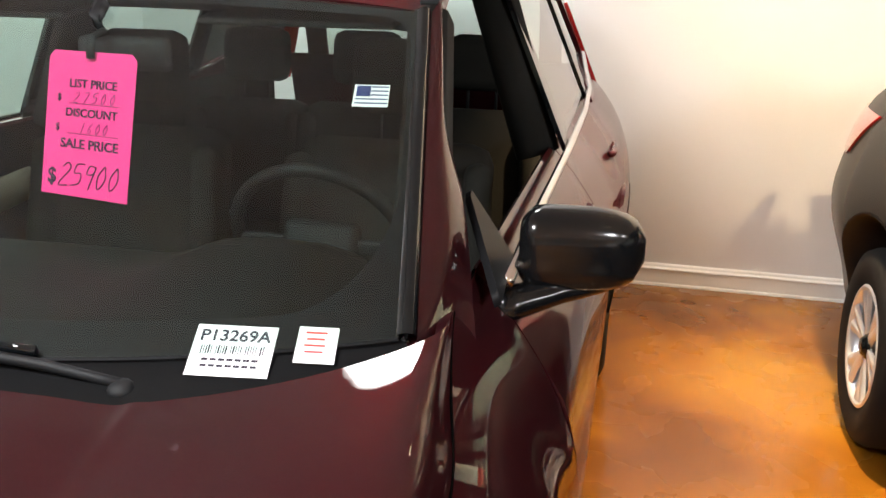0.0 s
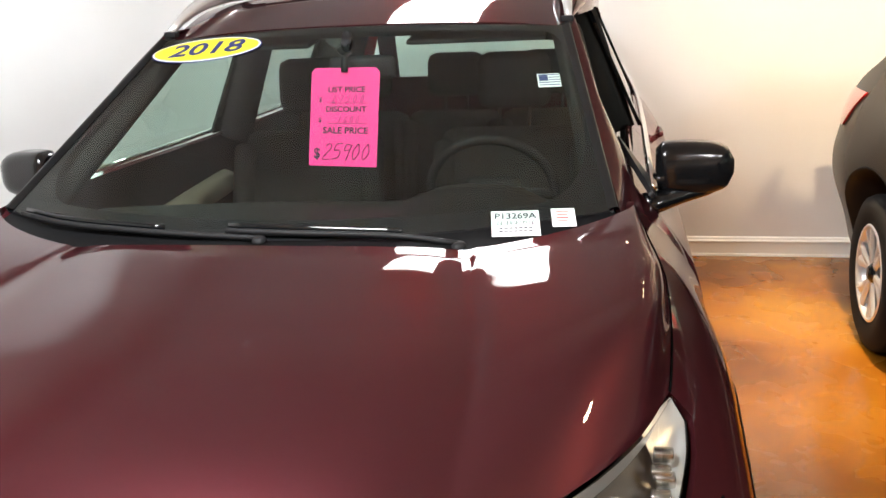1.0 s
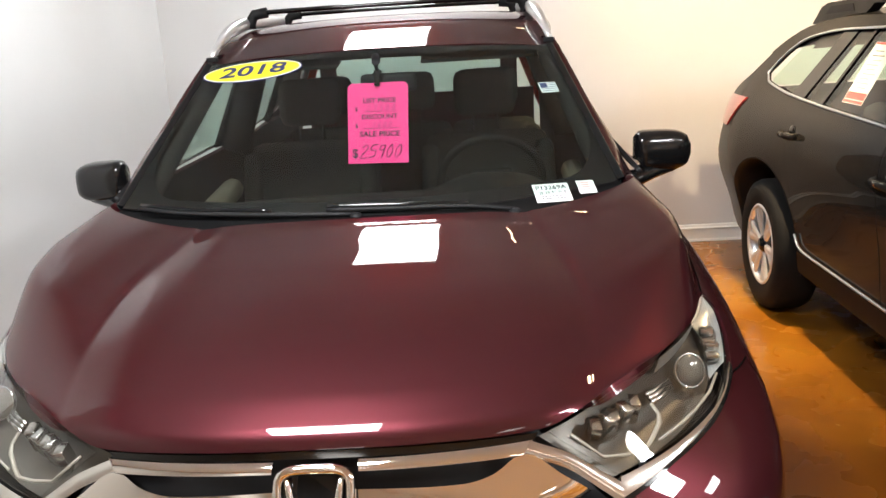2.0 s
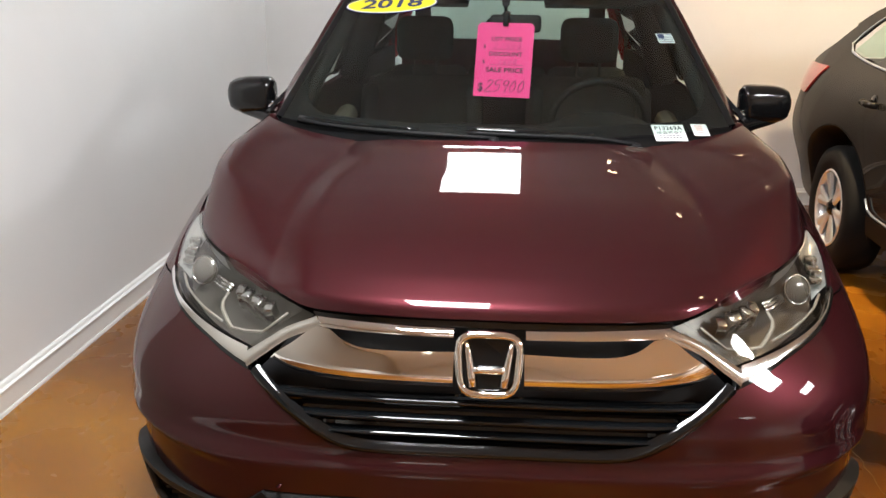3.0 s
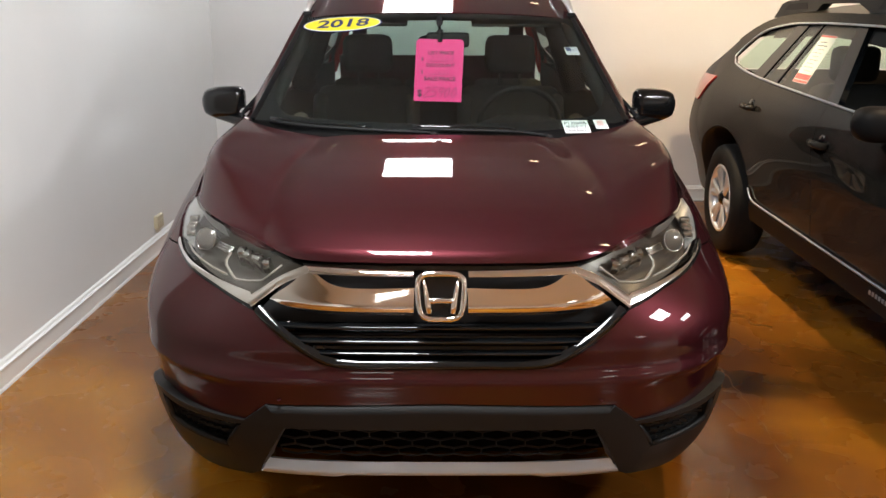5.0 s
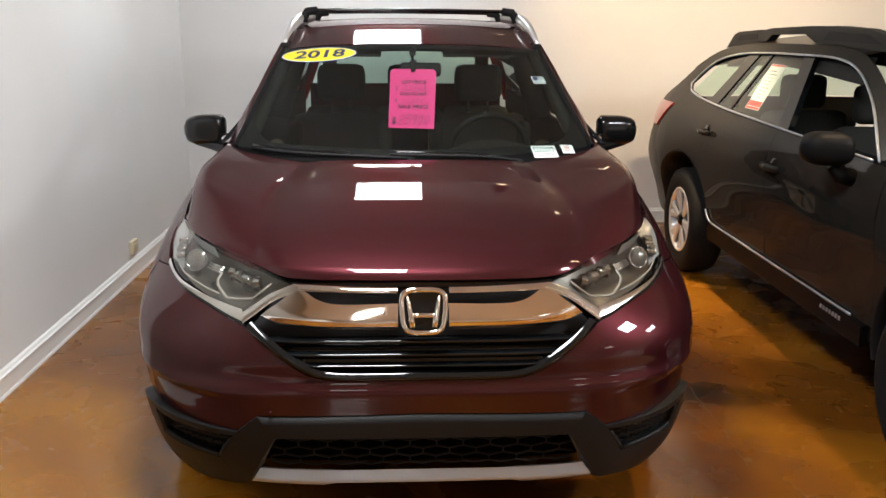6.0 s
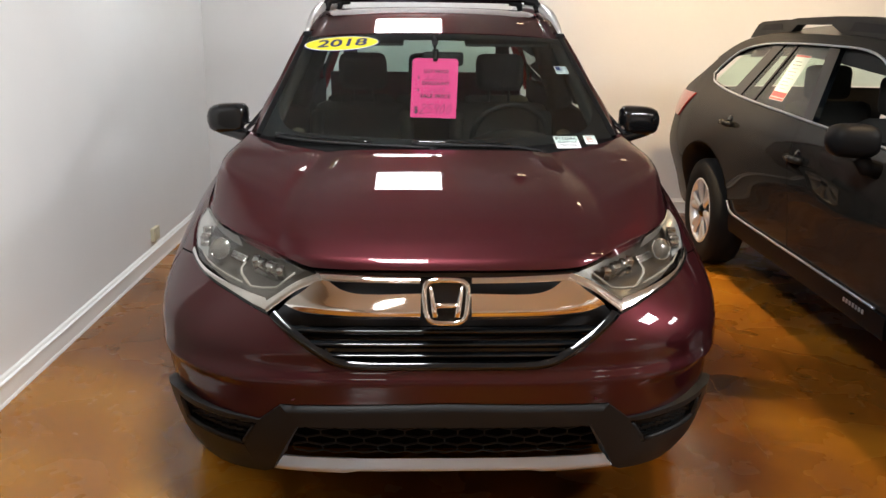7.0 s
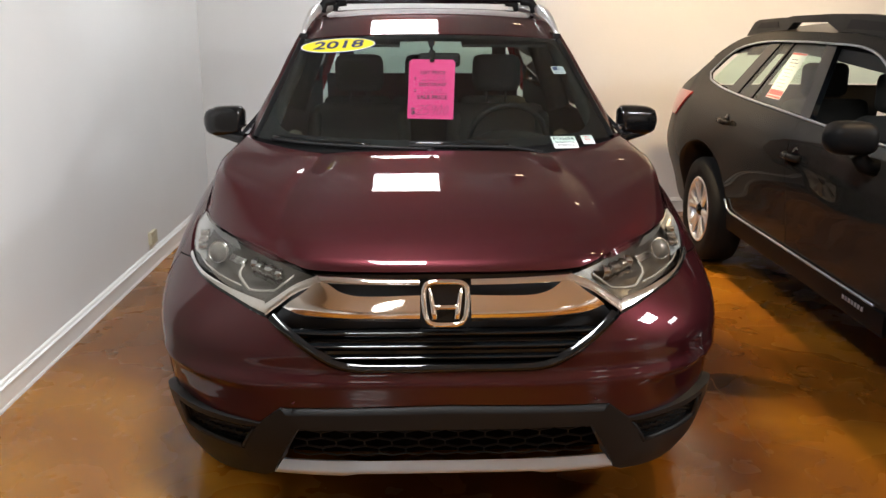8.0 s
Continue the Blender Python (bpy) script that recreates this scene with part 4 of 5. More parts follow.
    # rear quarter with wheel arch, sill cladding
    bm = bmesh.new()
    back = []
    for k in range(11):
        a = radians(150 - 138 * k / 10)
        back.append((1 + 3.47 + ARCH_R * math.cos(a) - YC, ARCH_Z + ARCH_R * math.sin(a)))
    skin_patch(bm, sx, back, [(3.41, 1.10), (4.24, 1.085)], [back[0], (3.02, 0.78), (3.30, 0.86), (3.41, 1.10)], [back[-1], (4.30, 0.7), (4.24, 1.085)], 22, 14)
    skin_patch(bm, sx, [(3.93, 0.30), (4.38, 0.30)], [back[-1], (4.30, 0.70)], [(3.93, 0.30), back[-1]], [(4.38, 0.30), (4.30, 0.70)], 6, 6)
    part("rear_quarter", finish(bm), MAROON, CAR)
    bm = bmesh.new()
    skin_patch(bm, sx, [(1.34, 0.20), (2.75, 0.20)], [(1.37, 0.395), (2.72, 0.395)], [(1.34, 0.20), (1.37, 0.395)], [(2.75, 0.20), (2.72, 0.395)], 16, 5, lift=lambda u, v: -0.012)
    part("sill", finish(bm, thick=0.03), CLADDING, CAR, "black plastic sill cladding")
    for cy in (ARCH_Y, 3.47):
        bm = bmesh.new()
        rows = []
        for k in range(25):
            a = radians(172 - 176 * k / 24)
            row = []
            for r, out in ((ARCH_R + 0.005, 0.0015), (ARCH_R - 0.004, 0.002), (ARCH_R - 0.014, 0.0), (ARCH_R - 0.02, -0.03), (ARCH_R - 0.02, -0.28)):
                y, z = cy + r * math.cos(a), ARCH_Z + r * math.sin(a)
                s = along(y, z) if y < YC else 1 + y - YC
                p = skin(max(s, 0.66), z)
                row.append(np.array((sx * (p[0] + out), y, z)))
            rows.append(row)
        sheet(bm, rows)
        part("wheel_arch", finish(bm, core=(0, cy, ARCH_Z), thick=0), CLADDING, CAR, "black wheel arch lining")
    # tail lamp
    bm = bmesh.new()
    green_patch(bm, sx, [(4.20, 1.02), (4.34, 1.02)], [(4.10, 1.40), (4.16, 1.40)], [(4.20, 1.02), (4.10, 1.40)], [(4.34, 1.02), (4.16, 1.40)], 4, 8, -0.012)
    part("tail_lamp", finish(bm, core=(0, 2.5, 1.2), thick=0.04), RED_LENS, CAR, "tall red tail lamp")

# tailgate with its glass, rear bumper
bm = bmesh.new()
for x0, x1, z0, z1 in ((-0.70, 0.70, 0.62, 1.13), (-0.60, -0.50, 1.13, 1.42), (0.50, 0.60, 1.13, 1.42), (-0.52, 0.52, 1.42, 1.47)):
    space_patch(bm, 1, [(x0, 4.40 - (z0 - 0.6) * 0.28, z0), (x1, 4.40 - (z0 - 0.6) * 0.28, z0)], [(x0, 4.40 - (z1 - 0.6) * 0.28, z1), (x1, 4.40 - (z1 - 0.6) * 0.28, z1)], [(x0, 4.40 - (z0 - 0.6) * 0.28, z0), (x0, 4.40 - (z1 - 0.6) * 0.28, z1)], [(x1, 4.40 - (z0 - 0.6) * 0.28, z0), (x1, 4.40 - (z1 - 0.6) * 0.28, z1)], 10, 6)
part("tailgate", finish(bm), MAROON, CAR)
bm = bmesh.new()
space_patch(bm, 1, [(-0.50, 4.25, 1.13), (0.50, 4.25, 1.13)], [(-0.50, 4.17, 1.42), (0.50, 4.17, 1.42)], [(-0.50, 4.25, 1.13), (-0.50, 4.17, 1.42)], [(0.50, 4.25, 1.13), (0.50, 4.17, 1.42)], 6, 4)
rw = part("rear_window", finish(bm, thick=0), TINTED, CAR)
rw.visible_shadow = False
bm = bmesh.new()
box(bm, 0, 4.40, 0.45, 1.72, 0.14, 0.36, 0.05)
part("rear_bumper", bm, CLADDING, CAR)

# ---- door mirrors
MIRROR_BLACK = material("gloss_shell_black", (0.005, 0.005, 0.0055), 0.15, spec=0.42)
for sx in (1, -1):
    bm = bmesh.new()
    rows = []
    for j in range(13):
        v = j / 12
        x = -0.085 + 0.185 * v
        rad = (1 - (2 * abs(v - 0.45) / 1.14) ** 5) ** 0.5 * (1.0 - 0.06 * v)
        hz, hy = 0.066 * rad * (1.0 - 0.20 * max(0, v - 0.55)), 0.062 * rad
        if j in (0, 12):
            hz, hy = hz * 0.82, hy * 0.72
        row = []
        for k in range(25):
            a = 2 * math.pi * k / 24
            c, s = math.cos(a), math.sin(a)
            r = (abs(c) ** 3.4 + abs(s) ** 3.4) ** (-1 / 3.4)
            yy = hy * r * c
            row.append(np.array((sx * (0.885 + x), 1.455 + 0.05 * v + (yy if yy < 0 else yy * 0.55), 1.107 - 0.006 * v + hz * r * s)))
        rows.append(row)
    vs = sheet(bm, rows)
    bm.faces.new([v for v in vs[0][:-1]])
    bm.faces.new([v for v in vs[-1][:-1]])
    bmesh.ops.remove_doubles(bm, verts=bm.verts, dist=0.0005)
    bmesh.ops.recalc_face_normals(bm, faces=bm.faces)
    mir = part("door_mirror", bm, MIRROR_BLACK, CAR, "black door mirror housing")
    bm = bmesh.new()
    tube(bm, [(sx * 0.765, 1.375, 1.030), (sx * 0.80, 1.40, 1.035), (sx * 0.86, 1.445, 1.044), (sx * 0.92, 1.475, 1.052), (sx * 0.962, 1.492, 1.064)], lambda t: 0.038 - 0.022 * t, 12, flat=0.8)
    part("mirror_arm", bm, MIRROR_BLACK, mir)
    bm = bmesh.new()
    box(bm, sx * 0.888, 1.506, 1.107, 0.13, 0.004, 0.085, 0.001)
    part("mirror_glass", bm, CHROME, mir, smooth=False)

# ---- roof rails and cross bars
SILVER = material("silver_rail", (0.70, 0.70, 0.70), 0.28, 0.6)
for sx in (1, -1):
    bm = bmesh.new()
    tube(bm, [(sx * x, y, z) for x, y, z in rounded([(0.578, 1.775, 1.462), (0.570, 1.86, 1.506), (0.555, 1.98, 1.548), (0.548, 2.2, 1.574), (0.552, 2.9, 1.585), (0.55, 3.5, 1.565), (0.545, 3.9, 1.50)], 30)], lambda t: 0.010 + 0.013 * min(1, t * 8, (1 - t) * 8), 10, flat=1.1)
    rail = part("roof_rail", bm, SILVER, CAR, "silver roof rail")
    box_part("rail_foot", BLACK_MATT, rail, sx * 0.575, 1.775, 1.456, 0.035, 0.03, 0.016, 0.003)
for y, hw in ((2.20, 0.480), (2.92, 0.478)):
    bm = bmesh.new()
    tube(bm, [(x, y, 1.612 + 0.004 * (1 - (x / hw) ** 2)) for x in np.linspace(-hw - 0.03, hw + 0.03, 15)], 0.017, 10, flat=0.55)
    bar = part("cross_bar", bm, BLACK_GLOSS, CAR, "black roof cross bar")
    for sx in (1, -1):
        bm = bmesh.new()
        tube(bm, [(sx * (hw + 0.052), y, 1.556), (sx * (hw + 0.050), y, 1.575), (sx * (hw + 0.030), y, 1.606), (sx * (hw - 0.02), y, 1.612)], lambda t: 0.026 - 0.004 * t, 8, flat=0.9)
        part("bar_foot", bm, BLACK_MATT, bar)

# ---- cowl and wipers
bm = bmesh.new()
rows = []
for j in range(5):
    row = []
    for i in range(25):
        u = i / 12 - 1
        a = np.array(screen(u * 0.70, 1.050 + 0.03 * u * u)) + np.array((0, 0.012, -0.004))
        b = np.array((u * 0.765, 0.86 + 0.15 * u * u, 1.010))
        row.append(a + (b - a) * j / 4)
    rows.append(row)
sheet(bm, rows)
part("cowl", finish(bm, core=(0, 1, 0), thick=0.01), COWL, CAR, "black plastic cowl panel")
for pts in ([(0.40, 0.990, 1.040), (0.28, 0.986, 1.056), (0.05, 0.985, 1.062), (-0.10, 0.995, 1.064)], [(-0.02, 0.980, 1.052), (-0.25, 0.992, 1.060), (-0.50, 1.030, 1.070), (-0.63, 1.070, 1.082)]):
    bm = bmesh.new()
    tube(bm, rounded(pts, 16), 0.007, 6)
    wip = part("wiper", bm, BLACK_MATT, CAR, "black wiper arm")
    bm = bmesh.new()
    tube(bm, [(q[0], q[1] + 0.016, q[2] + 0.006) for q in rounded(pts[1:], 12)], 0.0055, 6, flat=1.6)
    part("blade", bm, BLACK_GLOSS, wip)
    bm = bmesh.new()
    dome_on(bm, Vector(pts[0]) + Vector((0, -0.004, -0.004)), Vector((0, -0.3, 1)).normalized(), 0.016, 0.010, 14)
    part("pivot_cap", bm, BLACK_MATT, wip)

# black ceramic border of the windscreen
bm = bmesh.new()
for sx in (1, -1):
    def glass_at(u, v):
        zb, zt = 1.050 + 0.03 * u * u, 1.462 - 0.022 * u * u
        z = zb + (zt - zb) * v
        p = screen(u * screen_half(z), z, -0.004)
        return (sx * p[0], p[1], p[2])
    for u0, u1, v0, v1, nu, nv in ((0, 1.0, 0.0, 0.075, 16, 3), (0.984, 1.0, 0.075, 0.965, 2, 14), (0, 1.0, 0.965, 1.0, 16, 2)):
        sheet(bm, coons(polyline([(u0, v0), (u1, v0)], nu), polyline([(u0, v1), (u1, v1)], nu), polyline([(u0, v0), (u0, v1)], nv), polyline([(u1, v0), (u1, v1)], nv)), glass_at)
    # rounded corners of the clear glass
    for cv, dv, du in ((0.075, 0.32, 0.20), (0.965, -0.12, 0.08)):
        corner = bm.verts.new(glass_at(0.984, cv))
        arc = [bm.verts.new(glass_at(0.984 - du * (1 - math.sin(radians(a))), cv + dv * (1 - math.cos(radians(a))))) for a in range(0, 91, 10)]
        for p, q in zip(arc, arc[1:]):
            bm.faces.new((corner, p, q))
part("glass_border", finish(bm, thick=0), FRIT, CAR, "black ceramic windscreen border")

# ---- wheels
def wheel(parent, x, y, z, side, r=0.345, width=0.215, rim=0.222, spokes=6, twin=True):
    bm = bmesh.new()
    w = width / 2
    lathe(bm, [(rim - 0.01, -w * 0.8), (rim + 0.02, -w * 0.92), (r - 0.05, -w), (r - 0.012, -w * 0.86), (r, -w * 0.6), (r, w * 0.6), (r - 0.012, w * 0.86), (r - 0.05, w), (rim + 0.02, w * 0.92), (rim - 0.01, w * 0.8)], 48, "X", (x, y, z))
    t = part("wheel", bm, RUBBER, parent, "black tyre on a silver alloy rim")
    o = side * w
    bm = bmesh.new()
    lathe(bm, [(rim + 0.006, o * 0.88), (rim, o * 0.93), (rim - 0.010, o * 0.90), (rim - 0.022, o * 0.55), (rim - 0.03, -o * 0.6)], 48, "X", (x, y, z))
    part("rim", bm, ALLOY, t, "silver alloy rim")
    bm = bmesh.new()
    lathe(bm, [(0.001, -o * 0.1), (rim - 0.028, -o * 0.1)], 24, "X", (x, y, z))
    part("brake_back", bm, BLACK_MATT, t)
    for k in range(spokes):
        bm = bmesh.new()
        a0 = 2 * math.pi * k / spokes + 0.2
        for da in ((-0.13, 0.13) if twin else (0.0,)):
            rows = []
            for j in range(5):
                v = j / 4
                rr = 0.035 + (rim - 0.05) * v
                a = a0 + da * (0.5 + 0.9 * v)
                hw = 0.017 + 0.010 * v
                c, s = math.cos(a), math.sin(a)
                row = []
                for q in (-1, -0.5, 0.5, 1):
                    d = o * (0.78 + 0.10 * v) - side * (0.010 if abs(q) == 1 else 0.0)
                    row.append(np.array((x + d, y + rr * c - q * hw * s, z + rr * s + q * hw * c)))
                rows.append(row)
            sheet(bm, rows)
        part("spoke", finish(bm, core=(x - side, y, z), thick=0.018), ALLOY, t)
    bm = bmesh.new()
    lathe(bm, [(0.001, o * 0.90), (0.028, o * 0.90), (0.034, o * 0.82), (0.05, o * 0.74)], 20, "X", (x, y, z))
    part("hub_cap", bm, BLACK_GLOSS, t)
    return t


for sx in (1, -1):
    wheel(CAR, sx * 0.80, ARCH_Y, 0.345, sx)
    wheel(CAR, sx * 0.80, 3.47, 0.345, sx)

# ---- under the skin
# hidden solid box, added to stop light leaking through under the bonnet
box_part("bonnet_light_block", BLACK_MATT, CAR, 0, 0.58, 0.52, 1.10, 0.75, 0.56, 0.03)
box_part("floor_pan", BLACK_MATT, CAR, 0, 2.35, 0.29, 1.24, 3.7, 0.16, 0.02)
box_part("bulkhead", BLACK_MATT, CAR, 0, 1.10, 0.66, 1.50, 0.05, 0.66, 0.01)
box_part("cabin_floor", TRIM_DARK, CAR, 0, 2.7, 0.40, 1.56, 3.1, 0.05, 0.01)

# ---- cabin
bm = bmesh.new()
rows = []
for j, (y, z) in enumerate(((1.10, 1.020), (1.22, 1.028), (1.40, 1.020), (1.55, 1.005), (1.62, 0.985), (1.645, 0.94), (1.63, 0.80), (1.56, 0.66), (1.50, 0.55))):
    row = []
    for i in range(29):
        u = i / 14 - 1
        x = 0.735 * u
        hood = math.exp(-(((x - 0.36) / 0.16) ** 4)) * (0.050 if 2 <= j <= 4 else 0.02 if j == 1 else 0.0)
        row.append(np.array((x, y + 0.06 * u * u * (1 if j < 2 else 0.2), z + hood - 0.02 * u * u)))
    rows.append(row)
sheet(bm, rows)
part("dashboard", finish(bm, core=(0, 1.2, 0.6), thick=0), TRIM_DARK, CAR, "dark soft-touch dashboard")
bm = bmesh.new()
ring_on(bm, Vector((0.36, 1.77, 0.985)), Vector((0, 0.90, 0.42)).normalized(), 0.178, 0.014, 36, 10)
sw = part("steering_wheel", bm, TRIM_DARK, CAR, "black leather steering wheel")
bm = bmesh.new()
box(bm, 0.36, 1.762, 0.975, 0.16, 0.05, 0.11, 0.02, Euler((radians(-25), 0, 0)).to_matrix())
for dx, dz in ((-0.12, 0.0), (0.12, 0.0), (0.0, -0.11)):
    box(bm, 0.36 + dx, 1.768 - dz * 0.45, 0.98 + dz, 0.11 if dx else 0.04, 0.02, 0.03 if dx else 0.12, 0.006)
part("wheel_hub", bm, TRIM_DARK, sw)


def seat(x, y, w, name="front_seat", top=1.10, head=True):
    bm = bmesh.new()
    box(bm, 0, 0, 0, w, 0.15, top - 0.56, 0.05, Euler((radians(-14), 0, 0)).to_matrix())
    bmesh.ops.translate(bm, vec=(x, y + 0.06, (top + 0.56) / 2), verts=bm.verts)
    s = part(name, bm, SEAT_CLOTH, CAR, "dark cloth seat")
    bm = bmesh.new()
    box(bm, x, y - 0.26, 0.56, w, 0.52, 0.16, 0.05)
    part("cushion", bm, SEAT_CLOTH, s)
    for d in (-1, 1):
        bm = bmesh.new()
        box(bm, 0, 0, 0, 0.07, 0.17, top - 0.62, 0.03, Euler((radians(-14), 0, radians(10 * d))).to_matrix())
        bmesh.ops.translate(bm, vec=(x + d * (w / 2 - 0.02), y + 0.02, (top + 0.56) / 2 - 0.01), verts=bm.verts)
        part("side_bolster", bm, SEAT_CLOTH, s)
    if head:
        bm = bmesh.new()
        box(bm, x, y + 0.15, top + 0.15, 0.25, 0.10, 0.19, 0.04, Euler((radians(-8), 0, 0)).to_matrix())
        part("headrest", bm, SEAT_CLOTH, s)
        for d in (-0.05, 0.05):
            bm = bmesh.new()
            tube(bm, [(x + d, y + 0.13, top - 0.02), (x + d, y + 0.145, top + 0.10)], 0.006, 6)
            part("headrest_post", bm, BLACK_MATT, s)


seat(0.36, 2.22, 0.50)
seat(-0.36, 2.22, 0.50)
for x in (-0.42, 0.0, 0.42):
    seat(x, 3.10, 0.42, "rear_seat", 1.06)
for sx in (1, -1):
    bm = bmesh.new()
    space_patch(bm, sx, [(0.70, 1.30, 0.42), (0.74, 2.4, 0.42), (0.72, 4.1, 0.42)], [(0.745, 1.30, 1.07), (0.755, 2.4, 1.085), (0.72, 4.1, 1.10)], [(0.70, 1.30, 0.42), (0.745, 1.30, 1.07)], [(0.72, 4.1, 0.42), (0.72, 4.1, 1.10)], 12, 6)
    part("door_lining", finish(bm, core=(2 * sx, 2.5, 0.8), thick=0), TRIM_DARK, CAR)
    bm = bmesh.new()
    tube(bm, [(sx * 0.70, 1.62, 0.86), (sx * 0.69, 1.95, 0.90), (sx * 0.70, 2.30, 0.92)], 0.045, 8)
    part("armrest", bm, TRIM_TAN, CAR, "beige door armrest")
    bm = bmesh.new()
    tube(bm, [(sx * 0.685, 1.24, 1.07), (sx * 0.64, 1.48, 1.22), (sx * 0.575, 1.78, 1.415)], 0.042, 8)
    part("pillar_lining", bm, FABRIC, CAR)
    bm = bmesh.new()
    tube(bm, [(sx * 0.71, 2.44, 1.06), (sx * 0.575, 2.46, 1.46)], 0.06, 8)
    part("belt_pillar", bm, FABRIC, CAR)
bm = bmesh.new()
rows = []
for y in (1.74, 2.0, 2.5, 3.2, 4.15):
    rows.append([np.array((u * 0.56, y, roof_z(y) - 0.045 - 0.03 * u * u)) for u in np.linspace(-1, 1, 9)])
sheet(bm, rows)
part("headliner", finish(bm, core=(0, 3, 3), thick=0), FABRIC, CAR)
bm = bmesh.new()
box(bm, 0.035, 1.645, 1.352, 0.185, 0.03, 0.062, 0.014)
mirror_in = part("interior_mirror", bm, BLACK_MATT, CAR, "black interior mirror")
bm = bmesh.new()
tube(bm, [(0.0, 1.63, 1.385), (0.0, 1.62, 1.42), (0, 1.64, 1.44)], 0.014, 8)
part("mirror_stem", bm, BLACK_MATT, mirror_in)
for sx in (1, -1):
    bm = bmesh.new()
    box(bm, sx * 0.33, 1.775, 1.418, 0.38, 0.11, 0.014, 0.005, Euler((radians(8), 0, 0)).to_matrix())
    part("sun_visor", bm, FABRIC, CAR)

# ---------------------------------------------------------------- cards and stickers on the maroon car
TO_WORLD = CAR.matrix_world.copy()


def car_thing(name, m, label, category):
    t = new(name)
    t.matrix_world = TO_WORLD @ m
    t.empty_display_size = 0.05
    return tagged(t, label, category)


def plate(bm, w, h, thick=0.0008, notch=0.0):
    out = [(-w / 2, -h / 2), (w / 2, -h / 2), (w / 2, h / 2 - notch), (w / 2 - notch, h / 2), (-w / 2 + notch, h / 2), (-w / 2, h / 2 - notch)] if notch else [(-w / 2, -h / 2), (w / 2, -h / 2), (w / 2, h / 2), (-w / 2, h / 2)]
    return flat_shape(bm, out, thick, lambda a, b, d: (a, b, -d))


def stroke(parent, points, mat, r=0.0013):
    bm = bmesh.new()
    tube(bm, [(x, y, 0.0008) for x, y in rounded(points, 4 * (len(points) - 1))], r, 5, flat=0.4)
    return part("pen_stroke", bm, mat, parent)


DIGITS = {
    "2": [(-0.4, 0.6), (0.0, 1.0), (0.4, 0.6), (-0.4, -0.9), (0.5, -0.9)],
    "5": [(0.45, 1.0), (-0.25, 0.9), (-0.35, 0.2), (0.3, 0.2), (0.35, -0.6), (-0.4, -0.9)],
    "7": [(-0.4, 0.9), (0.45, 0.9), (-0.1, -1.0)],
    "0": [(0.0, 1.0), (-0.4, 0.1), (-0.1, -0.9), (0.35, -0.1), (0.05, 1.0)],
    "9": [(0.4, 0.8), (-0.2, 0.9), (-0.3, 0.2), (0.3, 0.3), (0.4, 0.8), (0.2, -1.0)],
    "1": [(0.1, 1.0), (-0.1, -1.0)],
    "6": [(0.3, 1.0), (-0.35, 0.0), (-0.1, -0.9), (0.35, -0.4), (-0.25, -0.1)],
}


def handwritten(parent, number, x, y, size, step, mat, r):
    for k, ch in enumerate(number):
        stroke(parent, [(x + k * step + a * size * 0.55 + b * size * 0.15, y + b * size * 0.5) for a, b in DIGITS[ch]], mat, r)


# pink price card, hanging from the interior mirror
tag = car_thing("price_card", pose(-0.003, 1.566, 1.230, 77.5, 0, -12), "bright pink hanging price card with black lettering", "price card")
W, H = 0.205, 0.260
bm = bmesh.new()
plate(bm, W, H, 0.001, 0.012)
part("card", bm, PINK, tag, "bright pink card", smooth=False)
for words, y, size in (("LIST PRICE", 0.072, 0.021), ("DISCOUNT", 0.020, 0.021), ("SALE PRICE", -0.036, 0.024)):
    text_part("printed_line", words, size, INK, tag, pose(0.006, y, 0.0006), True, wide=1.15)
for y, size in ((0.046, 0.018), (-0.008, 0.018)):
    text_part("dollar_sign", "$", size, INK, tag, pose(-0.072, y, 0.0006), True)
    box_part("rule_line", INK, tag, 0.012, y - 0.009, 0.0004, 0.12, 0.0012, 0.0006, 0)
text_part("dollar_sign", "$", 0.040, INK, tag, pose(-0.078, -0.098, 0.0006), True)
PEN = material("pen_ink", (0.22, 0.02, 0.12), 0.5)
handwritten(tag, "27500", -0.030, 0.048, 0.020, 0.021, PEN, 0.0009)
handwritten(tag, "1600", -0.012, -0.006, 0.019, 0.018, PEN, 0.0009)
handwritten(tag, "25900", -0.046, -0.092, 0.044, 0.029, INK, 0.0013)
bm = bmesh.new()
tube(bm, [(0, 0.118, 0.004), (0.0, 0.136, 0.008), (0, 0.155, 0.006), (0, 0.17, -0.02)], 0.010, 8, flat=0.5)
part("hanger_strap", bm, BLACK_MATT, tag)


def on_glass(x, z, off):
    """A pose lying on the windscreen: its x to the car's left, its y up the glass, its z outward."""
    p = Vector(screen(x, z, off))
    ax = (Vector(screen(x + 0.01, z, off)) - p).normalized()
    ay = (Vector(screen(x, z + 0.01, off)) - p).normalized()
    az = ax.cross(ay).normalized()
    ay = az.cross(ax)
    m = Matrix((ax, ay, az)).transposed().to_4x4()
    m.translation = p
    return m


# yellow oval year sticker
year = car_thing("year_sticker", on_glass(-0.412, 1.412, 0.003) @ pose(0, 0, 0, 0, 0, 7), "yellow oval window sticker with dark year numerals", "sticker")


def ellipse(bm, a, b, thick, z=0.0):
    flat_shape(bm, [(a * math.cos(2 * math.pi * k / 48), b * math.sin(2 * math.pi * k / 48)) for k in range(48)], thick, lambda x, y, d: (x, y, z - d))


bm = bmesh.new()
ellipse(bm, 0.168, 0.060, 0.0008)
part("sticker_border", bm, NAVY, year, smooth=False)
bm = bmesh.new()
ellipse(bm, 0.164, 0.056, 0.0006, 0.0007)
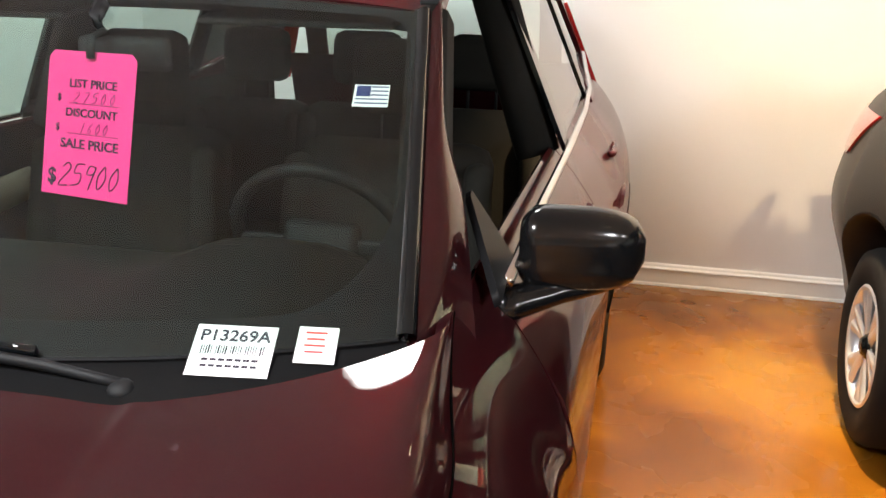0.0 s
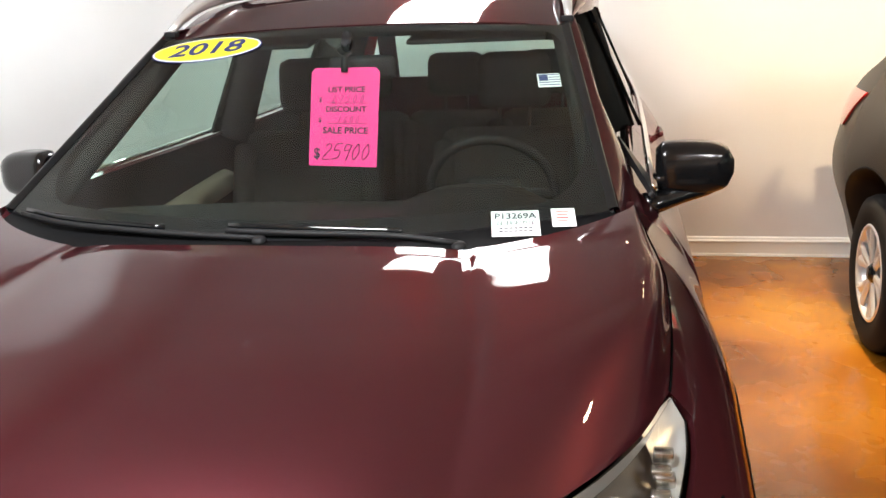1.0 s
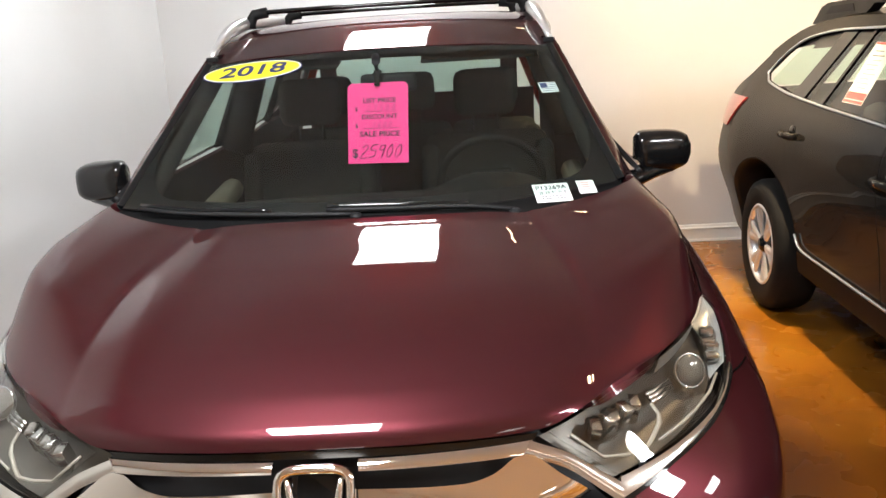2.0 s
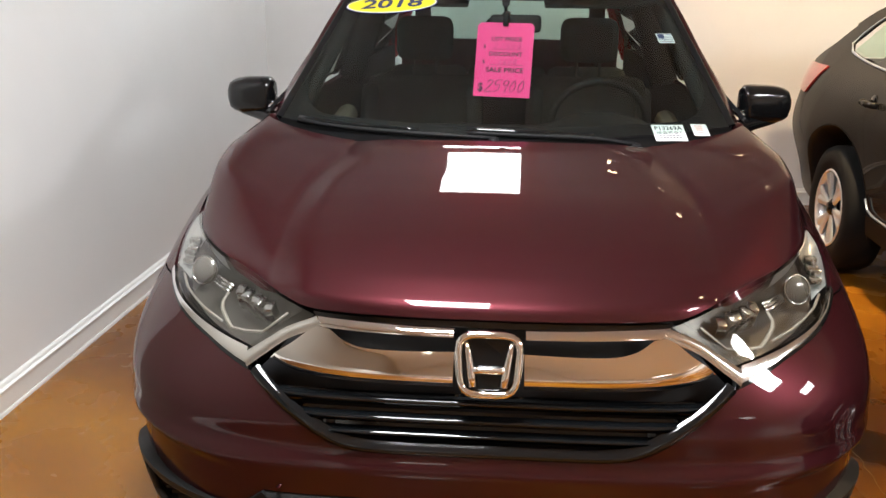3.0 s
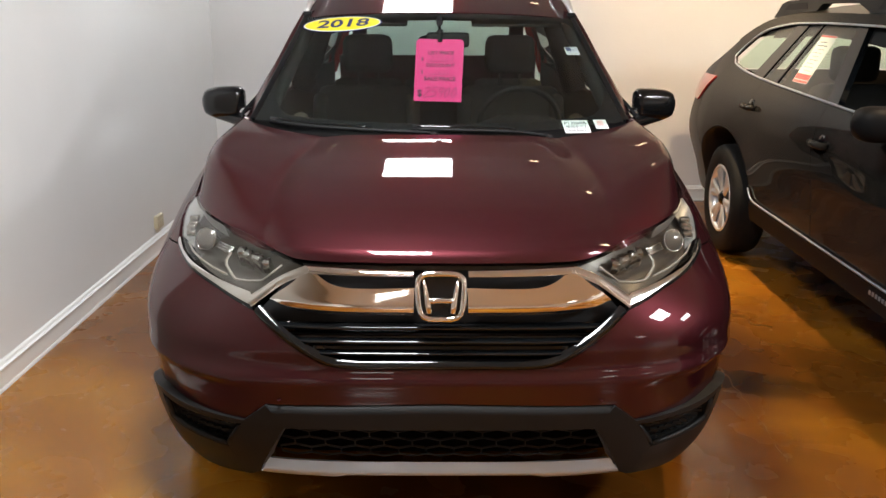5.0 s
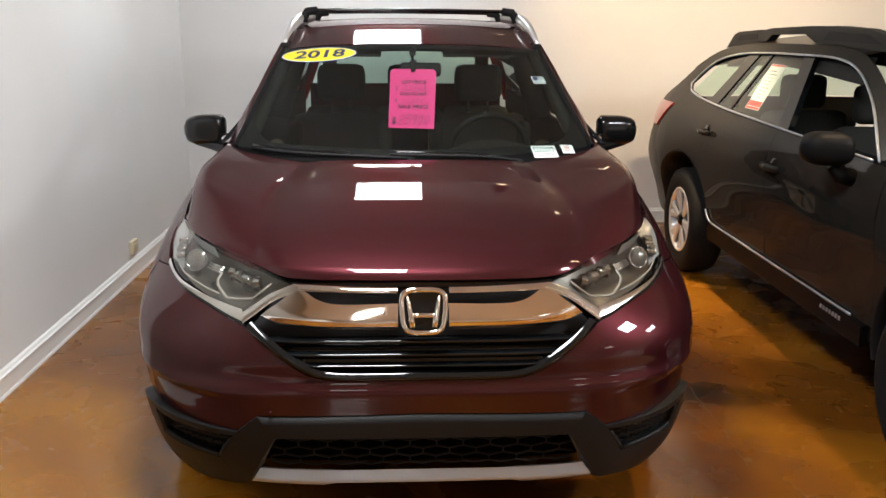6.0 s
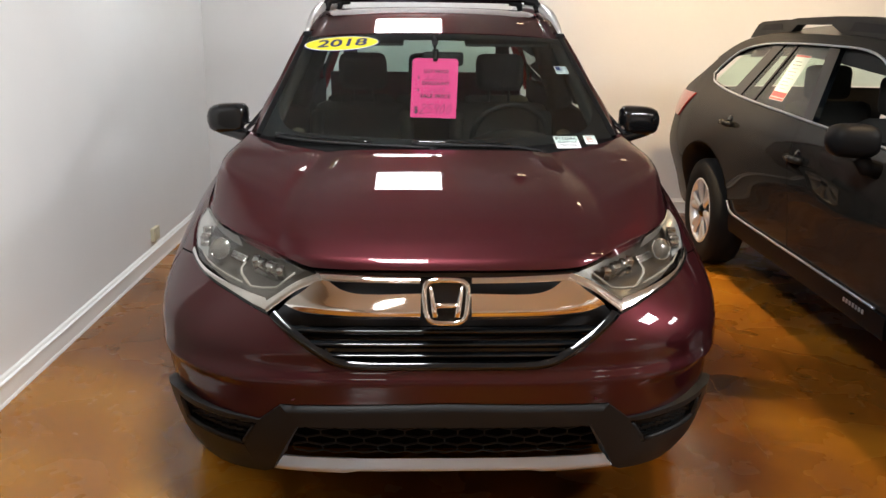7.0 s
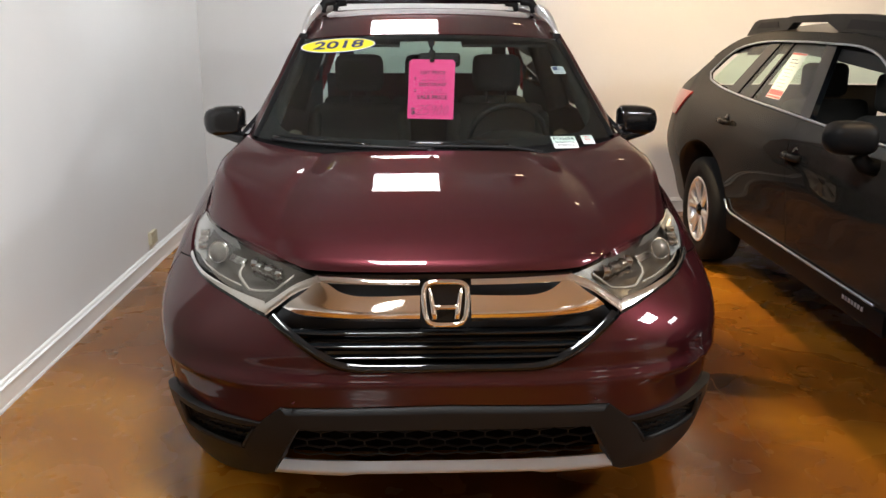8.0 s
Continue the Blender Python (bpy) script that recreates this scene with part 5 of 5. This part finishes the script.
part("sticker_edge", bm, PAPER, year, smooth=False)
bm = bmesh.new()
ellipse(bm, 0.159, 0.051, 0.0006, 0.0014)
part("sticker_face", bm, YELLOW, year, "yellow face", smooth=False)
text_part("year_print", "2018", 0.082, NAVY, year, pose(0, 0, 0.0022), True, wide=1.35, shear=0.12)

# white stock stickers behind the glass
stock = car_thing("stock_sticker", on_glass(0.507, 1.068, -0.0015) @ pose(0, 0, 0, 0, 0, -1), "white stock number sticker with printed bars", "sticker")
bm = bmesh.new()
plate(bm, 0.099, 0.075, 0.0006)
part("label_sheet", bm, PAPER, stock, smooth=False)
text_part("stock_number", "P13269A", 0.0235, INK, stock, pose(0, 0.021, 0.0003), True, extrude=0.0002)
random.seed(7)
for k in range(26):
    if k % 6 != 5:
        box_part("printed_bar", INK, stock, -0.0375 + k * 0.003, 0.000 + 0.001 * (k % 2), 0.0003, random.choice((0.0009, 0.0013, 0.0018)), 0.013, 0.0003, 0)
for k in range(2):
    for j in range(7):
        box_part("printed_bar", INK, stock, -0.030 + j * 0.010, -0.014 - k * 0.009, 0.0003, 0.0075, 0.0035, 0.0003, 0)
small = car_thing("small_sticker", on_glass(0.603, 1.074, -0.0015) @ pose(0, 0, 0, 0, 0, -2), "small white sticker with faint red print", "sticker")
bm = bmesh.new()
plate(bm, 0.049, 0.054, 0.0006)
part("label_sheet", bm, PAPER, small, smooth=False)
for k in range(4):
    box_part("printed_bar", RED_INK, small, -0.002, 0.018 - k * 0.0095, 0.0003, 0.026 - 0.004 * (k % 2), 0.0028, 0.0003, 0)

flag = car_thing("flag_sticker", on_glass(0.545, 1.318, -0.0015) @ Matrix.Scale(0.8, 4), "small striped flag sticker behind the glass", "sticker")
bm = bmesh.new()
plate(bm, 0.070, 0.070, 0.0006)
part("label_sheet", bm, PAPER, flag, smooth=False)
box_part("canton", NAVY, flag, -0.016, 0.014, 0.0003, 0.028, 0.034, 0.0003, 0)
for k in range(5):
    box_part("stripe", NAVY, flag, 0.016 if k < 3 else 0.001, 0.028 - k * 0.013, 0.0003, 0.034 if k < 3 else 0.064, 0.004, 0.0003, 0)

# ---------------------------------------------------------------- the grey wagon
WAGON = thing("parked_wagon", 2.6, 0, 0, 0, "dark grey wagon with roof rails parked beside the SUV", "car")
OB_Z = [0.20, 0.30, 0.45, 0.60, 0.80, 0.93, 1.00, 1.06, 1.20, 1.45]
OB_X = [0.79, 0.835, 0.855, 0.870, 0.893, 0.889, 0.872, 0.842, 0.765, 0.626]
REAR_Y, OB_ARCH = 4.34, 0.447


def flank(y, z):
    """The wagon's side, curving in towards both ends."""
    w = spline(OB_Z, OB_X, z)
    k = max(0, (y - 3.55) / (REAR_Y - 3.55))
    w -= 0.19 * k**3.4 + 0.03 * k
    # the bumper and haunch swell below the lamps
    k = min(1, max(0, (y - 2.85) / 0.75))
    w += 0.062 * k * k * (3 - 2 * k) * math.exp(-((z - 0.66) / 0.20) ** 2)
    k = max(0, (0.45 - y) / 1.0)
    w -= 0.32 * k**3
    return (w, y, z)


def flank_patch(bm, sx, b, t, l, r, nu, nv, curve=polyline, out=0.0, vcurve=polyline):
    grid = coons(curve(b, nu), curve(t, nu), vcurve(l, nv), vcurve(r, nv))
    sheet(bm, grid, lambda y, z: (sx * (flank(y, z)[0] + out), y, z))


def ob_arch(cy, a0, a1, n, r=OB_ARCH):
    return [(cy + r * math.cos(radians(a0 + (a1 - a0) * k / n)), 0.335 + r * math.sin(radians(a0 + (a1 - a0) * k / n))) for k in range(n + 1)]


RW, FW = 3.19, 0.36
RAIL_PLASTIC = plastic("rail_plastic", (0.012, 0.0115, 0.0105), 0.5)
DOOR_REAR = [(2.748, 0.418), (2.776, 0.505), (2.798, 0.61), (2.858, 0.85), (2.790, 1.094)]  # rear edge of the rear door
core = (0, 1.8, 0.7)
BELT = [(-0.10, 1.01), (0.85, 1.045), (1.87, 1.068), (2.72, 1.095), (3.05, 1.112), (3.42, 1.150)]
for sx in (-1, 1):
    # rear quarter: over the arch, up to the belt and round the tail
    bm = bmesh.new()
    a = ob_arch(RW, 157, 90, 8)
    up = [(RW, 0.335 + OB_ARCH), (RW, 0.90), (RW, 1.125)]
    flank_patch(bm, sx, a, [(DOOR_REAR[-1]), up[-1]], [a[0]] + DOOR_REAR[2:], up, 12, 24)
    a = ob_arch(RW, 90, 10, 8)
    flank_patch(bm, sx, a, [up[-1], (3.42, 1.150), (3.72, 1.10), (4.02, 1.06)], up, [a[-1], (3.80, 0.55), (4.14, 0.80), (4.02, 1.06)], 14, 14)
    flank_patch(bm, sx, [(3.59, 0.24), (4.18, 0.30)], [a[-1], (3.80, 0.55), (4.25, 0.62)], [(3.59, 0.24), a[-1]], [(4.18, 0.30), (4.25, 0.62)], 12, 6)
    flank_patch(bm, sx, [(3.80, 0.55), (4.25, 0.62)], [(4.14, 0.80), (4.20, 0.82)], [(3.80, 0.55), (4.14, 0.80)], [(4.25, 0.62), (4.20, 0.82)], 8, 6)
    part("rear_quarter", finish(bm, core), GREY_PAINT, WAGON)
    # doors with a waist crease and a scooped flank
    for nm, y0, y1 in (("rear_door", 1.878, 2.785), ("front_door", 0.80, 1.870)):
        bm = bmesh.new()
        zt = lambda y: spline([q[0] for q in BELT], [q[1] for q in BELT], y) - 0.006
        if nm == "rear_door":
            r = [(q[0] - 0.004, q[1]) for q in DOOR_REAR]
        else:
            r = [(y1, 0.418), (y1, zt(y1))]
        l = [(y0, 0.418), (y0, zt(y0))]
        grid = coons(polyline([l[0], r[0]], 14), polyline([l[-1], r[-1]], 14), polyline(l, 24), polyline(r, 24))
        sheet(bm, grid, lambda y, z: (sx * (flank(y, z)[0] - (0.003 * math.exp(-((z - 0.62) / 0.10) ** 2) - 0.004 * math.exp(-((z - 0.865) / 0.03) ** 2)) * min(1, max(0, (2.78 - y) / 0.45))), y, z))
        door = part(nm, finish(bm, core), GREY_PAINT, WAGON)
        hy, hz = (2.80 - 0.0, 0.945) if nm == "rear_door" else (1.79, 0.895)
        hx = flank(hy, hz)[0]
        bm = bmesh.new()
        dome_on(bm, Vector((sx * (hx - 0.006), hy - 0.01, hz - 0.004)), Vector((sx, 0, 0)), 0.048, 0.010, 20)
        part("handle_cup", bm, BLACK_GLOSS, door)
        bm = bmesh.new()
        tube(bm, [Vector((sx * (hx + dx), hy + dy, hz)) for dx, dy in ((0.004, -0.085), (0.028, -0.07), (0.034, 0.0), (0.028, 0.06), (0.012, 0.075))], 0.014, 8, flat=1.2)
        part("door_handle", bm, GREY_PAINT, door, "grey pull handle")
    # front fender
    bm = bmesh.new()
    a = ob_arch(FW, 170, 10, 14)
    flank_patch(bm, sx, a, [(-0.10, 0.90), (0.45, 1.02), (0.795, 1.04)], [a[0], (0.06, 0.7), (-0.10, 0.90)], [a[-1], (0.795, 0.50), (0.795, 1.04)], 16, 10)
    flank_patch(bm, sx, [(-0.40, 0.30), (0.11, 0.30)], [(-0.42, 0.85), (-0.10, 0.90)], [(-0.40, 0.30), (-0.42, 0.85)], [(0.11, 0.30), a[0], (0.06, 0.7), (-0.10, 0.90)], 8, 8)
    part("front_fender", finish(bm, core), GREY_PAINT, WAGON)
    # sill cladding, bright strip, arch lips
    bm = bmesh.new()
    flank_patch(bm, sx, [(0.88, 0.310), (2.742, 0.310)], [(0.86, 0.412), (2.735, 0.412)], [(0.88, 0.310), (0.86, 0.412)], [(2.742, 0.310), (2.735, 0.412)], 16, 6, out=0.012)
    sill = part("sill", finish(bm, core, 0.03), COWL, WAGON, "black plastic sill cladding")
    bm = bmesh.new()
    pts = [(2.750, 0.490), (2.73, 0.450), (2.68, 0.430), (2.55, 0.425), (2.10, 0.424), (1.5, 0.424), (0.95, 0.424)]
    tube(bm, [Vector((sx * (flank(y, z)[0] + 0.012), y, z)) for y, z in rounded(pts, 30)], 0.006, 6)
    part("bright_strip", bm, SATIN, sill, "bright metal strip")
    for k in range(7):
        box_part("badge_bar", SATIN, sill, sx * (flank(1.1, 0.41)[0] + 0.018), 1.195 - k * 0.028, 0.384, 0.004, 0.015, 0.018, 0.001)
    for cy in (RW, FW):
        bm = bmesh.new()
        rows = []
        for k in range(23):
            an = radians(186 - 192 * k / 22)
            row = []
            for r, out in ((OB_ARCH + 0.003, 0.0015), (OB_ARCH - 0.002, 0.002), (OB_ARCH - 0.006, -0.001), (OB_ARCH - 0.008, -0.03), (OB_ARCH - 0.008, -0.32)):
                y, z = cy + r * math.cos(an), 0.335 + r * math.sin(an)
                row.append(np.array((sx * (flank(y, max(z, 0.3))[0] + out), y, z)))
            rows.append(row)
        sheet(bm, rows)
        part("wheel_arch", finish(bm, (0, cy, 0.335), 0), BLACK_MATT, WAGON, "black wheel arch trim")
        wheel(WAGON, sx * 0.795, cy, 0.335, sx, r=0.335, rim=0.203)
    # greenhouse frame: bright window surround and pillars
    TOPL = [(0.98, 1.10), (1.25, 1.27), (1.60, 1.392), (2.12, 1.412), (2.75, 1.402), (3.00, 1.385), (3.28, 1.330), (3.48, 1.185)]
    bm = bmesh.new()
    tube(bm, [Vector((sx * (flank(y, z)[0] + 0.004), y, z)) for y, z in rounded([(0.90, 1.052)] + TOPL[1:] + [(3.44, 1.150), (3.0, 1.106), (2.0, 1.074), (0.95, 1.050)], 60)], 0.0062, 6)
    part("window_surround", bm, SATIN, WAGON, "bright window surround")
    bm = bmesh.new()
    ROOF_EDGE = [(0.70, 1.08), (1.12, 1.28), (1.55, 1.438), (2.12, 1.462), (2.75, 1.455), (3.10, 1.435), (3.42, 1.37), (3.78, 1.16)]
    flank_patch(bm, sx, [(0.90, 1.056)] + TOPL[1:], ROOF_EDGE, [(0.90, 1.056), (0.70, 1.08)], [TOPL[-1], ROOF_EDGE[-1]], 34, 4, curve=rounded)
    flank_patch(bm, sx, [(3.42, 1.150), (3.72, 1.10), (4.02, 1.06)], [(3.48, 1.185), (3.60, 1.175), (3.78, 1.16)], [(3.42, 1.150), (3.48, 1.185)], [(4.02, 1.06), (3.78, 1.16)], 10, 4)
    part("roof_side", finish(bm, core), GREY_PAINT, WAGON)
    for nm, pts_b, pts_t in (("quarter_window", [(3.00, 1.106), (3.42, 1.158)], [(2.80, 1.395), (3.20, 1.345)]), ("side_window", [(1.90, 1.074), (2.88, 1.100)], [(2.10, 1.405), (2.70, 1.398)]), ("side_window", [(0.98, 1.055), (1.82, 1.072)], [(1.55, 1.37), (2.02, 1.405)])):
        if sx == -1 and pts_b[0][0] < 1:
            continue  # the near front window is wound down
        bm = bmesh.new()
        flank_patch(bm, sx, pts_b, pts_t, [pts_b[0], pts_t[0]], [pts_b[1], pts_t[1]], 8, 6, out=-0.012)
        g = part(nm, finish(bm, core, 0), TINTED, WAGON)
        g.visible_shadow = False
    for b, t in ((((1.80, 1.070), (1.92, 1.074)), ((2.00, 1.410), (2.12, 1.410))), (((2.86, 1.098), (3.02, 1.108)), ((2.68, 1.402), (2.82, 1.398))), (((2.62, 1.094), (2.645, 1.094)), ((2.50, 1.405), (2.525, 1.405)))):
        bm = bmesh.new()
        flank_patch(bm, sx, list(b), list(t), [b[0], t[0]], [b[1], t[1]], 3, 8, out=-0.006)
        part("window_pillar", finish(bm, core, 0.03), BLACK_GLOSS, WAGON)
    # tail lamp wrapping the corner
    bm = bmesh.new()
    flank_patch(bm, sx, [(3.80, 0.880), (4.10, 0.89)], [(3.60, 1.052), (4.05, 1.045)], [(3.80, 0.880), (3.60, 1.052)], [(4.10, 0.89), (4.05, 1.045)], 10, 6, out=0.010)
    part("tail_lamp", finish(bm, core, 0.03), RED_LENS, WAGON, "red wraparound tail lamp")
    # door mirror
    bm = bmesh.new()
    rows = []
    for j in range(11):
        v = j / 10
        rad = max(0.05, 1 - (abs(2 * v - 1)) ** 4) ** 0.5
        row = []
        for k in range(21):
            an = 2 * math.pi * k / 20
            c, s = math.cos(an), math.sin(an)
            r = (abs(c) ** 3 + abs(s) ** 3) ** (-1 / 3)
            row.append(np.array((sx * (0.895 + 0.200 * v), 1.02 + 0.07 * rad * r * c + 0.03 * v, 1.085 + 0.066 * rad * r * s)))
        rows.append(row)
    vs = sheet(bm, rows)
    bm.faces.new([v for v in vs[0][:-1]])
    bm.faces.new([v for v in vs[-1][:-1]])
    bmesh.ops.remove_doubles(bm, verts=bm.verts, dist=0.0005)
    bmesh.ops.recalc_face_normals(bm, faces=bm.faces)
    mir = part("door_mirror", bm, COWL, WAGON, "black door mirror")
    bm = bmesh.new()
    tube(bm, [(sx * 0.86, 1.03, 0.96), (sx * 0.93, 1.035, 0.98), (sx * 0.955, 1.035, 1.02)], 0.035, 8)
    part("mirror_arm", bm, COWL, mir)
    # roof rail: a thick moulded rail with blind pockets and one open span
    def rail_at(y, z, d):
        return Vector((sx * (0.585 - d), y, z - 0.036))
    RAIL = [(3.42, 1.452), (3.30, 1.535), (3.22, 1.553), (2.86, 1.568), (2.80, 1.566), (2.72, 1.577), (2.20, 1.590), (1.90, 1.590), (1.62, 1.578), (1.40, 1.545), (1.25, 1.478), (1.95, 1.492), (2.12, 1.500), (2.27, 1.548), (2.70, 1.542), (2.78, 1.502), (2.95, 1.496)]
    bm = bmesh.new()
    flat_shape(bm, RAIL, 0.05, rail_at)
    bmesh.ops.triangulate(bm, faces=[f for f in bm.faces if len(f.verts) > 4])
    rl = part("roof_rail", bm, RAIL_PLASTIC, WAGON, "black moulded roof rail", smooth=False)
    for q in ([(3.24, 1.500), (3.18, 1.536), (2.92, 1.546), (2.90, 1.512)], [(2.05, 1.520), (2.00, 1.566), (1.62, 1.552), (1.48, 1.512)]):
        bm = bmesh.new()
        flat_shape(bm, q, 0.01, lambda y, z, d: rail_at(y, z, d - 0.003))
        part("rail_pocket", bm, BLACK_MATT, rl, smooth=False)

# roof, bonnet, glass ends, tailgate
bm = bmesh.new()
rows = []
for j in range(25):
    y = 1.55 + (3.62 - 1.55) * j / 24
    e = spline([1.55, 2.12, 2.75, 3.10, 3.42, 3.62], [1.438, 1.462, 1.455, 1.435, 1.37, 1.28], y)
    w = flank(y, e)[0]
    crown = 0.065
    rows.append([np.array((w * u, y, e + crown * (1 - abs(u) ** 2.2))) for u in np.linspace(-1, 1, 25)])
sheet(bm, rows)
part("roof", finish(bm, (0, 2.5, 1.0)), GREY_PAINT, WAGON)
bm = bmesh.new()
rows = []
for j in range(13):
    v = j / 12
    y = 0.62 + 0.93 * v
    zc, ze = 1.06 + 0.44 * v, 1.06 + 0.375 * v
    w = 0.70 - 0.07 * v
    rows.append([np.array((w * u, y + 0.10 * u * u, zc + (ze - zc) * u * u)) for u in np.linspace(-1, 1, 17)])
sheet(bm, rows)
g = part("windscreen", finish(bm, (0, 2.5, 1.0), 0), TINTED, WAGON)
g.visible_shadow = False
bm = bmesh.new()
rows = []
for j in range(17):
    v = j / 16
    y = -0.50 + 1.14 * v
    w = 0.60 + 0.16 * min(1, v * 2)
    rows.append([np.array((w * u, y + 0.10 * u * u, 0.80 + 0.24 * v**0.5 - 0.05 * u * u)) for u in np.linspace(-1, 1, 21)])
sheet(bm, rows)
part("bonnet", finish(bm, (0, 2.5, 0.5)), GREY_PAINT, WAGON)
bm = bmesh.new()
box(bm, 0, -0.46, 0.55, 1.25, 0.16, 0.50, 0.06)
part("front_bumper", bm, GREY_PAINT, WAGON)
bm = bmesh.new()
box(bm, 0, 4.06, 0.50, 1.20, 0.18, 0.40, 0.06)
part("rear_bumper", bm, GREY_PAINT, WAGON)
bm = bmesh.new()
space_patch(bm, 1, [(-0.64, 4.12, 0.66), (0.64, 4.12, 0.66)], [(-0.66, 4.02, 1.06), (0.66, 4.02, 1.06)], [(-0.64, 4.12, 0.66), (-0.66, 4.02, 1.06)], [(0.64, 4.12, 0.66), (0.66, 4.02, 1.06)], 8, 6, bulge=lambda u, v: (0, 0.05 * math.sin(math.pi * u), 0))
part("tailgate", finish(bm, (0, 2, 0.8)), GREY_PAINT, WAGON)
bm = bmesh.new()
space_patch(bm, 1, [(-0.62, 4.00, 1.07), (0.62, 4.00, 1.07)], [(-0.52, 3.62, 1.33), (0.52, 3.62, 1.33)], [(-0.62, 4.00, 1.07), (-0.52, 3.62, 1.33)], [(0.62, 4.00, 1.07), (0.52, 3.62, 1.33)], 8, 6, bulge=lambda u, v: (0, 0.05 * math.sin(math.pi * u), 0))
g = part("rear_window", finish(bm, (0, 2, 0.8), 0), TINTED, WAGON)
g.visible_shadow = False
box_part("floor_pan", VOID, WAGON, 0, 1.85, 0.37, 1.36, 4.2, 0.16, 0.02)
box_part("cabin_floor", TRIM_DARK, WAGON, 0, 2.3, 0.44, 1.60, 3.2, 0.06, 0.01)
box_part("bulkhead", BLACK_MATT, WAGON, 0, 0.72, 0.72, 1.40, 0.05, 0.60, 0.01)
box_part("dashboard", TRIM_DARK, WAGON, 0, 0.95, 0.92, 1.40, 0.40, 0.22, 0.05)
for sx in (-1, 1):
    bm = bmesh.new()
    space_patch(bm, sx, [(0.74, 0.75, 0.46), (0.76, 2.2, 0.46), (0.70, 3.9, 0.46)], [(0.76, 0.75, 1.04), (0.775, 2.2, 1.07), (0.70, 3.9, 1.10)], [(0.74, 0.75, 0.46), (0.76, 0.75, 1.04)], [(0.70, 3.9, 0.46), (0.70, 3.9, 1.10)], 12, 5)
    part("door_lining", finish(bm, (2 * sx, 2, 0.8), 0), TRIM_DARK, WAGON)
    bm = bmesh.new()
    space_patch(bm, sx, [(0.64, 1.50, 1.30), (0.66, 2.3, 1.345), (0.62, 3.3, 1.30)], [(0.59, 1.50, 1.42), (0.59, 2.3, 1.44), (0.56, 3.3, 1.40)], [(0.64, 1.50, 1.30), (0.59, 1.50, 1.42)], [(0.62, 3.3, 1.30), (0.56, 3.3, 1.40)], 12, 3)
    part("roof_lining", finish(bm, (2 * sx, 2, 0.8), 0), TRIM_DARK, WAGON)
    for y, nm in ((1.75, "front_seat"), (2.62, "rear_seat")):
        bm = bmesh.new()
        box(bm, 0, 0, 0, 0.48, 0.15, 0.58, 0.05, Euler((radians(-14), 0, 0)).to_matrix())
        bmesh.ops.translate(bm, vec=(sx * 0.37, y, 0.80), verts=bm.verts)
        s = part(nm, bm, FABRIC, WAGON, "dark cloth seat")
        bm = bmesh.new()
        box(bm, sx * 0.37, y - 0.28, 0.56, 0.48, 0.50, 0.15, 0.05)
        part("cushion", bm, FABRIC, s)
        bm = bmesh.new()
        box(bm, sx * 0.37, y + 0.09, 1.19, 0.26, 0.10, 0.19, 0.04)
        part("headrest", bm, FABRIC, s)

# window sheet on the wagon's rear door glass
def on_flank(y, z, off):
    p = Vector((2.6 - flank(y, z)[0] + 0.012 + off, y, z))
    ax = Vector((0, -1, 0))
    q = Vector((2.6 - flank(y, z + 0.01)[0] + 0.012 + off, y, z + 0.01))
    ay = (q - p).normalized()
    az = ax.cross(ay).normalized()
    m = Matrix((ax, ay, az)).transposed().to_4x4()
    m.translation = p
    return m


SHEET = tagged(new("window_sheet"), "white printed price sheet with red bands on the car window", "window sheet")
SHEET.matrix_world = on_flank(2.37, 1.235, 0.004) @ pose(0, 0, 0, 0, 0, 0)
bm = bmesh.new()
plate(bm, 0.190, 0.270, 0.0006)
part("paper", bm, PAPER, SHEET, smooth=False)
for y, h, mat in ((0.128, 0.010, RED_INK), (-0.100, 0.030, RED_INK), (-0.126, 0.012, RED_INK)):
    box_part("red_band", mat, SHEET, 0, y, 0.0004, 0.180, h, 0.0004, 0)
GREY_INK = material("grey_ink", (0.35, 0.33, 0.36), 0.6)
for k in range(9):
    box_part("printed_bar", INK if k < 2 else GREY_INK, SHEET, -0.02 + 0.01 * (k % 3), 0.095 - 0.020 * k, 0.0004, 0.08 + 0.03 * (k % 2), 0.004, 0.0003, 0)
